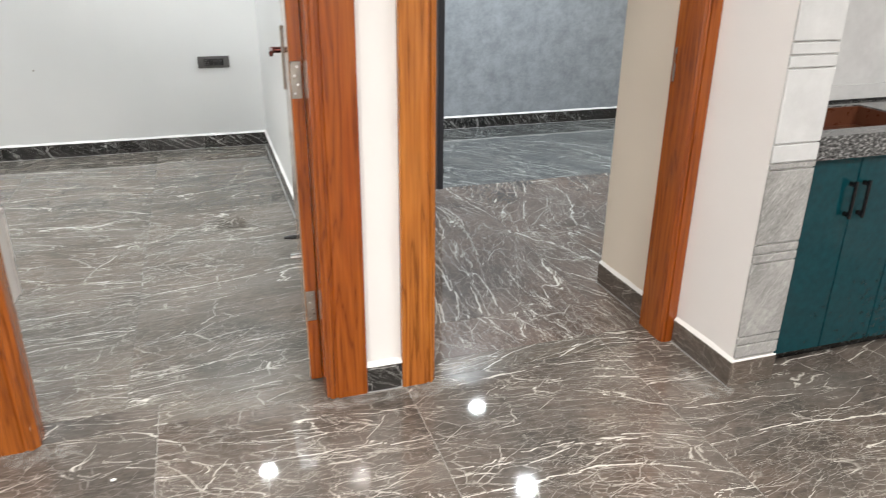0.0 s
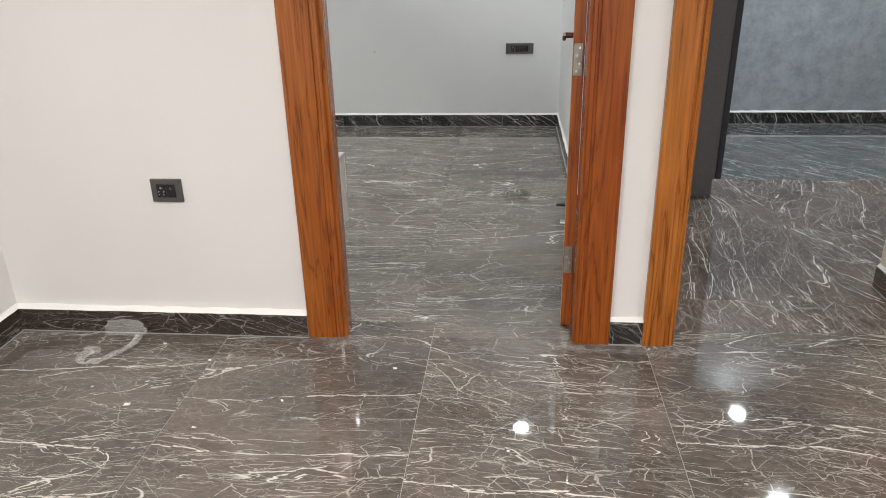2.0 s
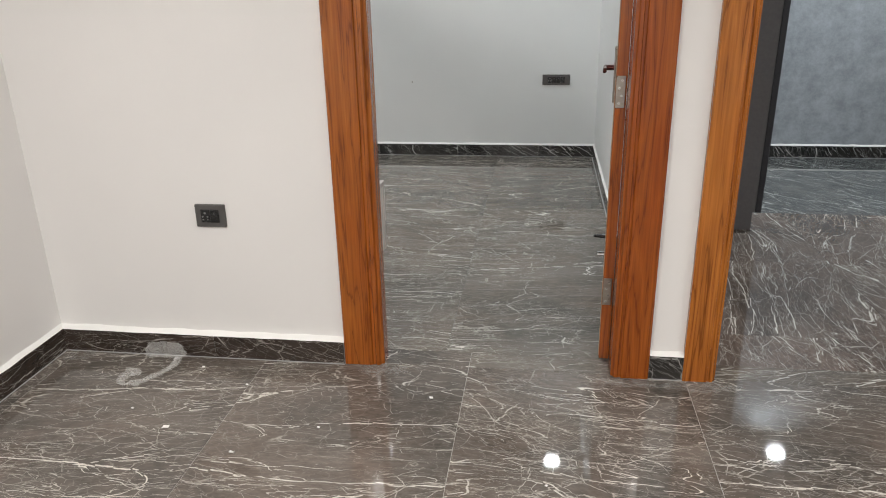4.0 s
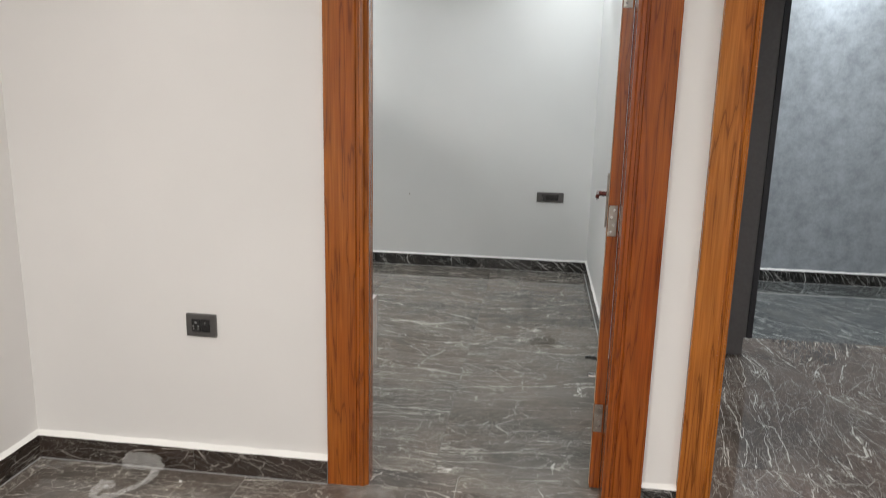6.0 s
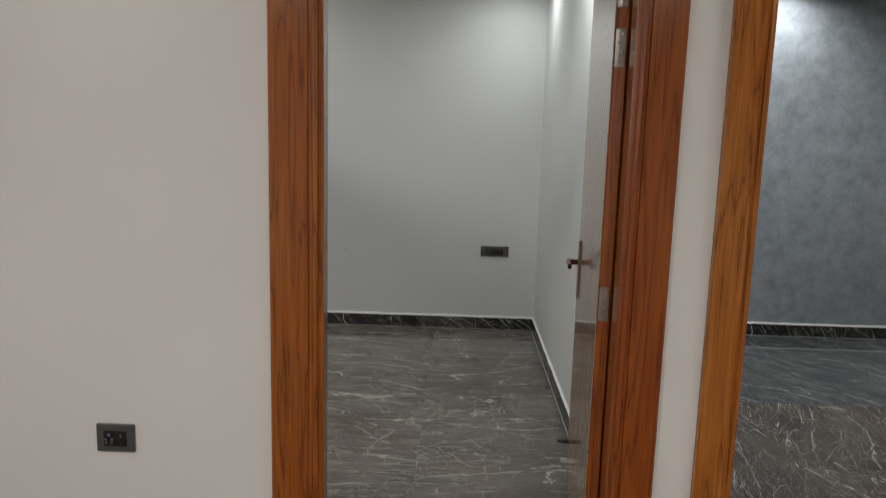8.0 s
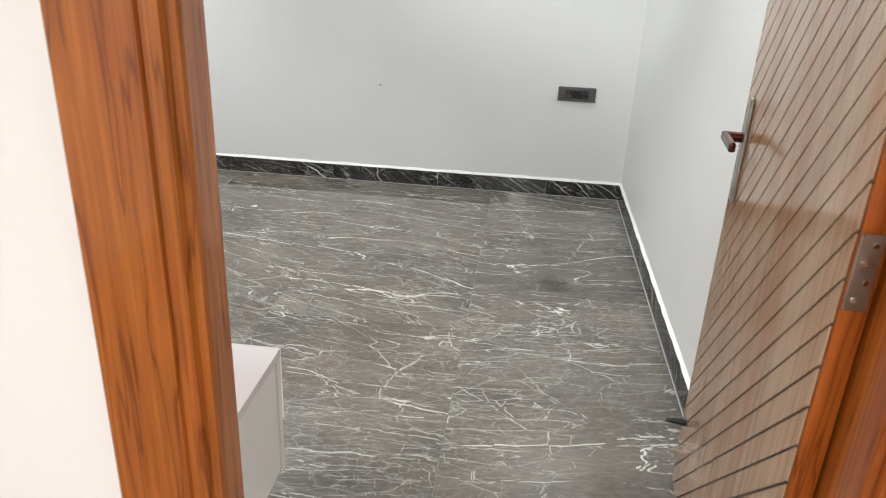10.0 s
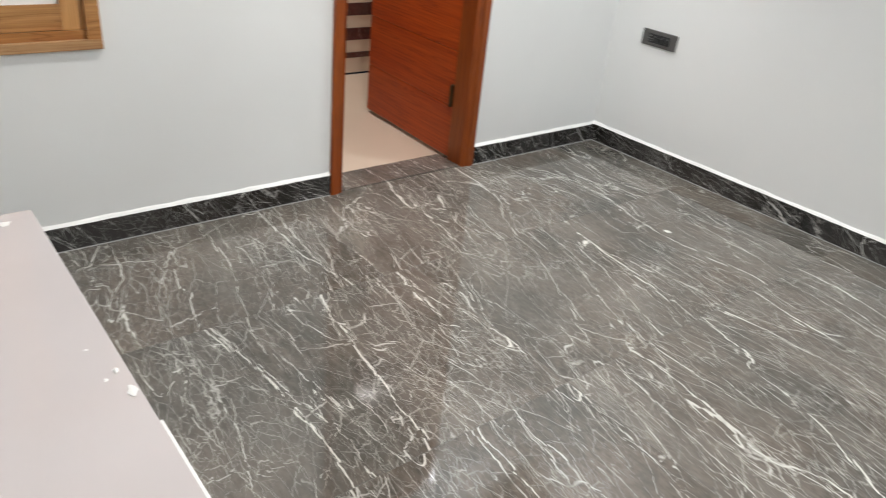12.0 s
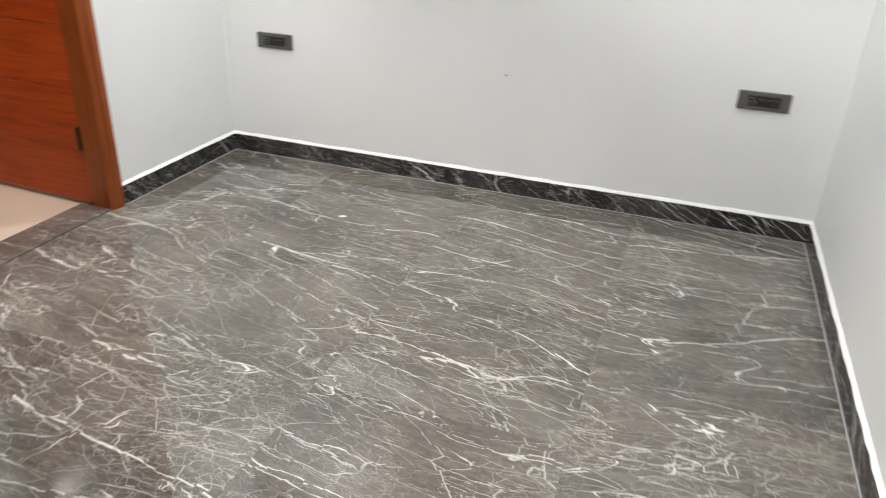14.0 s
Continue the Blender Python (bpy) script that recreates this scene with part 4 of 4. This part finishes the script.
# spine of the twisted strip: x, y, half width, tilt of its width from level
spine = [(-0.75, -0.046, 0.024, 72), (-0.69, -0.044, 0.028, 68), (-0.625, -0.050, 0.030, 55), (-0.603, -0.085, 0.032, 30), (-0.610, -0.135, 0.028, 18),
         (-0.642, -0.195, 0.024, 14), (-0.682, -0.245, 0.030, 10), (-0.722, -0.268, 0.013, 30), (-0.750, -0.225, 0.012, 15), (-0.736, -0.168, 0.022, 10), (-0.705, -0.185, 0.012, 10)]
grid = []
for i in range(nu):
    f = i / (nu - 1) * (len(spine) - 1.001)
    p, q, w = spine[int(f)], spine[int(f) + 1], f % 1
    cx, cy, hw, tilt = (a0 + (b0 - a0) * w for a0, b0 in zip(p, q))
    along = Vector((q[0] - p[0], q[1] - p[1], 0)).normalized()
    side = Vector((-along.y, along.x, 0))
    ca, sa = math.cos(math.radians(tilt)), math.sin(math.radians(tilt))
    row = []
    for j in range(nv):
        v = 2 * j / (nv - 1) - 1
        row.append(bm.verts.new((cx + side.x * v * hw * ca + rng.uniform(-0.006, 0.006), min(-0.029, cy + side.y * v * hw * ca + rng.uniform(-0.004, 0.004)),
                                 0.003 + (v + 1) * hw * sa + abs(rng.gauss(0, 0.005)))))
    grid.append(row)
for i in range(nu - 1):
    for j in range(nv - 1):
        bm.faces.new((grid[i][j], grid[i + 1][j], grid[i + 1][j + 1], grid[i][j + 1]))
wrap = tagged(part("plastic_wrapper", bm, FILM), "crumpled clear plastic wrapper lying on the floor by the wall", "wrapper")

# cement dust round the door posts, and small chips on the floor
def dust_material():
    m, n, l, b = material("cement_dust")
    tc = n.new("ShaderNodeTexCoord").outputs["Object"]
    t = noise_tex(n, l, tc, 28, 6, 0.7)
    r2 = ramp(n, [(0.42, (0, 0, 0)), (0.72, (0.55, 0.55, 0.55))])
    l.new(t.outputs[0], r2.inputs[0])
    l.new(r2.outputs[0], b.inputs["Alpha"])
    b.inputs["Base Color"].default_value = (0.55, 0.53, 0.50, 1)
    b.inputs["Roughness"].default_value = 0.9
    return m


DUST = dust_material()
rng = random.Random(21)
for cx, cy, rx, ry in ((0.145, -0.045, 0.10, 0.055), (1.00, -0.050, 0.13, 0.035), (1.22, -0.055, 0.16, 0.040), (-1.02, -0.05, 0.09, 0.05), (2.10, -0.30, 0.09, 0.10)):
    bm = bmesh.new()
    k = 22
    c0 = bm.verts.new((cx, cy, 0.0012))
    ring = [bm.verts.new((cx + rx * rng.uniform(0.65, 1.15) * math.cos(i * math.tau / k), cy + ry * rng.uniform(0.65, 1.15) * math.sin(i * math.tau / k), 0.0006)) for i in range(k)]
    for i in range(k):
        bm.faces.new((ring[i], ring[(i + 1) % k], c0))
    tagged(part("cement_dust", bm, DUST), "pale cement dust smeared on the floor by the door post", "dust", kind="stuff")
bm = bmesh.new()
for cx, cy, rad in ((-0.46, -0.47, 0.010), (-0.20, -0.57, 0.006), (-0.505, -0.10, 0.005), (0.344, -0.217, 0.005), (-0.62, -0.38, 0.004), (0.02, -0.42, 0.004), (0.72, -0.62, 0.004), (-0.3, -0.2, 0.004)):
    vs = add_box(bm, cx - rad, cx + rad, cy - rad * 0.5, cy + rad * 0.5, 0.0005, 0.004)
    for v in vs:
        v.co += Vector((rng.uniform(-0.4, 0.4) * rad, rng.uniform(-0.4, 0.4) * rad, 0))
tagged(part("plaster_chips", bm, PUTTY), "small white plaster chips scattered on the floor", "chips", kind="stuff")

# ------------------------------------------------------------ skirting
def skirting(name, p0, p1, mat=MARBLE_BLACK, t=0.012, piece=0.62, phase=0.0):
    """Stone skirting pieces from p0 to p1, standing proud to the left of the way."""
    (xa, ya), (xb, yb) = p0, p1
    length = math.hypot(xb - xa, yb - ya)
    ang = math.degrees(math.atan2(yb - ya, xb - xa))
    ob = tagged(part(name, box(0, length, 0, t - 0.003, 0, SKIRT - 0.002), GROUT, m=pose(xa, ya, 0, 0, 0, ang)), "black marble skirting with a white putty line", kind="structure")
    cuts = [0.0]
    c = piece - phase if phase else piece
    while c < length - 0.05:
        cuts.append(c)
        c += piece
    cuts.append(length)
    for a, b2 in zip(cuts, cuts[1:]):
        part("stone", box(0.0008, b2 - a - 0.0008, 0, t, 0, SKIRT, 0.001, 1), mat, ob, m=pose(a, 0, 0))
    bm = bmesh.new()
    k = max(3, int(length / 0.05))
    r2 = random.Random(int(length * 977))
    prev = None
    for i in range(k + 1):
        x = length * i / k
        h = 0.009 + r2.uniform(-0.002, 0.003)
        d = t + r2.uniform(-0.003, 0.001)
        cur = [bm.verts.new(c) for c in ((x, 0, SKIRT), (x, d, SKIRT + 0.0005), (x, d * 0.5, SKIRT + h * 0.8), (x, 0.0, SKIRT + h + 0.003))]
        if prev:
            for q in range(3):
                bm.faces.new((prev[q], cur[q], cur[q + 1], prev[q + 1]))
        prev = cur
    bmesh.ops.recalc_face_normals(bm, faces=bm.faces)
    part("putty_line", bm, PUTTY, ob, "white putty line")
    part("floor_joint", box(0, length, 0, t + 0.004, 0.0004, 0.0022), JOINT, ob, "pale grey joint line")
    return ob


skirting("baseboard_lobby_north", (D1[0], 0), (LOB_L, 0), MARBLE_SKIRT, 0.026, phase=0.13)
skirting("baseboard_lobby_west", (LOB_L, 0), (LOB_L, LOB_B), MARBLE_SKIRT, 0.020)
skirting("baseboard_between_doors", (D2[0], 0), (D1[1], 0), t=0.019)
skirting("baseboard_room_north", (ROOM_R, ROOM_F), (ROOM_L, ROOM_F), phase=0.2)
skirting("baseboard_room_east", (ROOM_R, WALL_Y + 0.01), (ROOM_R, ROOM_F))
skirting("baseboard_room_west_far", (ROOM_L, ROOM_F), (ROOM_L, 2.397))
skirting("baseboard_room_west_near", (ROOM_L, 1.626), (ROOM_L, WALL_Y + 0.01), phase=0.1)
skirting("baseboard_grey_room_north", (R2_R, R2_F), (1.83, R2_F), piece=0.5)
skirting("baseboard_partition_room", (2.176, WALL_Y + 0.014), (2.176, 0.50), MARBLE_EDGE)
skirting("baseboard_partition_west", (2.180, -0.330), (2.180, -0.024), MARBLE_EDGE)
structure("baseboard_partition_end", box(2.1685, 2.34, -0.331, -0.3185, 0, SKIRT, 0.001, 1), MARBLE_EDGE, "brown marble skirting")
structure("baseboard_partition_putty", box(2.167, 2.34, -0.331, -0.327, SKIRT, SKIRT + 0.008, 0.002, 1), PUTTY, "white putty line")

# ------------------------------------------------------------ floors, tile by tile
def tiled_floor(name, label, x0, x1, y0, y1, mats, px, py, ox, oy, gap=0.0016, seed=1, grout=None):
    """Slab of grout with separate polished tiles; joints at ox + i px and oy + j py."""
    ob = structure(name, box(x0, x1, y0, y1, -0.08, -0.0012), grout or GROUT, label)
    r = random.Random(seed)
    i0, j0 = math.floor((x0 - ox) / px), math.floor((y0 - oy) / py)
    xs = sorted({x0, x1, *[ox + i * px for i in range(i0, i0 + 40) if x0 + 0.01 < ox + i * px < x1 - 0.01]})
    ys = sorted({y0, y1, *[oy + j * py for j in range(j0, j0 + 40) if y0 + 0.01 < oy + j * py < y1 - 0.01]})
    for a, b2 in zip(xs, xs[1:]):
        for c, d in zip(ys, ys[1:]):
            w, h = (b2 - a) / 2 - gap / 2, (d - c) / 2 - gap / 2
            bm = box(-w, w, -h, h, -0.010, 0, 0.0009, 1)
            t = part("tile", bm, r.choice(mats), ob, m=pose((a + b2) / 2, (c + d) / 2, 0, 0, 0, 0))
    return ob


tiled_floor("floor_lobby", "polished dark grey-brown marble tile floor", LOB_L, LOB_R, LOB_B, 0.0, [MARBLE_BROWN, MARBLE, MARBLE_BROWN], 0.742, 1.48, 0.447, 0.0, seed=3)
tiled_floor("floor_threshold", "narrow strip of marble tiles in the doorways", LOB_L, R2_R, 0.0, 0.105, [MARBLE_BROWN, MARBLE], 0.742, 1.48, 0.447, 0.0, seed=4)
tiled_floor("floor_room_bath_side", "brownish marble tiles before the bathroom door", ROOM_L, -1.13, 0.105, ROOM_F, [MARBLE_BROWN, MARBLE], 0.742, 1.48, 0.352, -0.02, gap=0.0012, seed=9, grout=GROUT_DARK)
tiled_floor("floor_room", "polished dark grey marble tile floor", -1.13, ROOM_R, 0.105, ROOM_F, [MARBLE], 0.742, 1.48, 0.352, 0.105, gap=0.0012, seed=5, grout=GROUT_DARK)
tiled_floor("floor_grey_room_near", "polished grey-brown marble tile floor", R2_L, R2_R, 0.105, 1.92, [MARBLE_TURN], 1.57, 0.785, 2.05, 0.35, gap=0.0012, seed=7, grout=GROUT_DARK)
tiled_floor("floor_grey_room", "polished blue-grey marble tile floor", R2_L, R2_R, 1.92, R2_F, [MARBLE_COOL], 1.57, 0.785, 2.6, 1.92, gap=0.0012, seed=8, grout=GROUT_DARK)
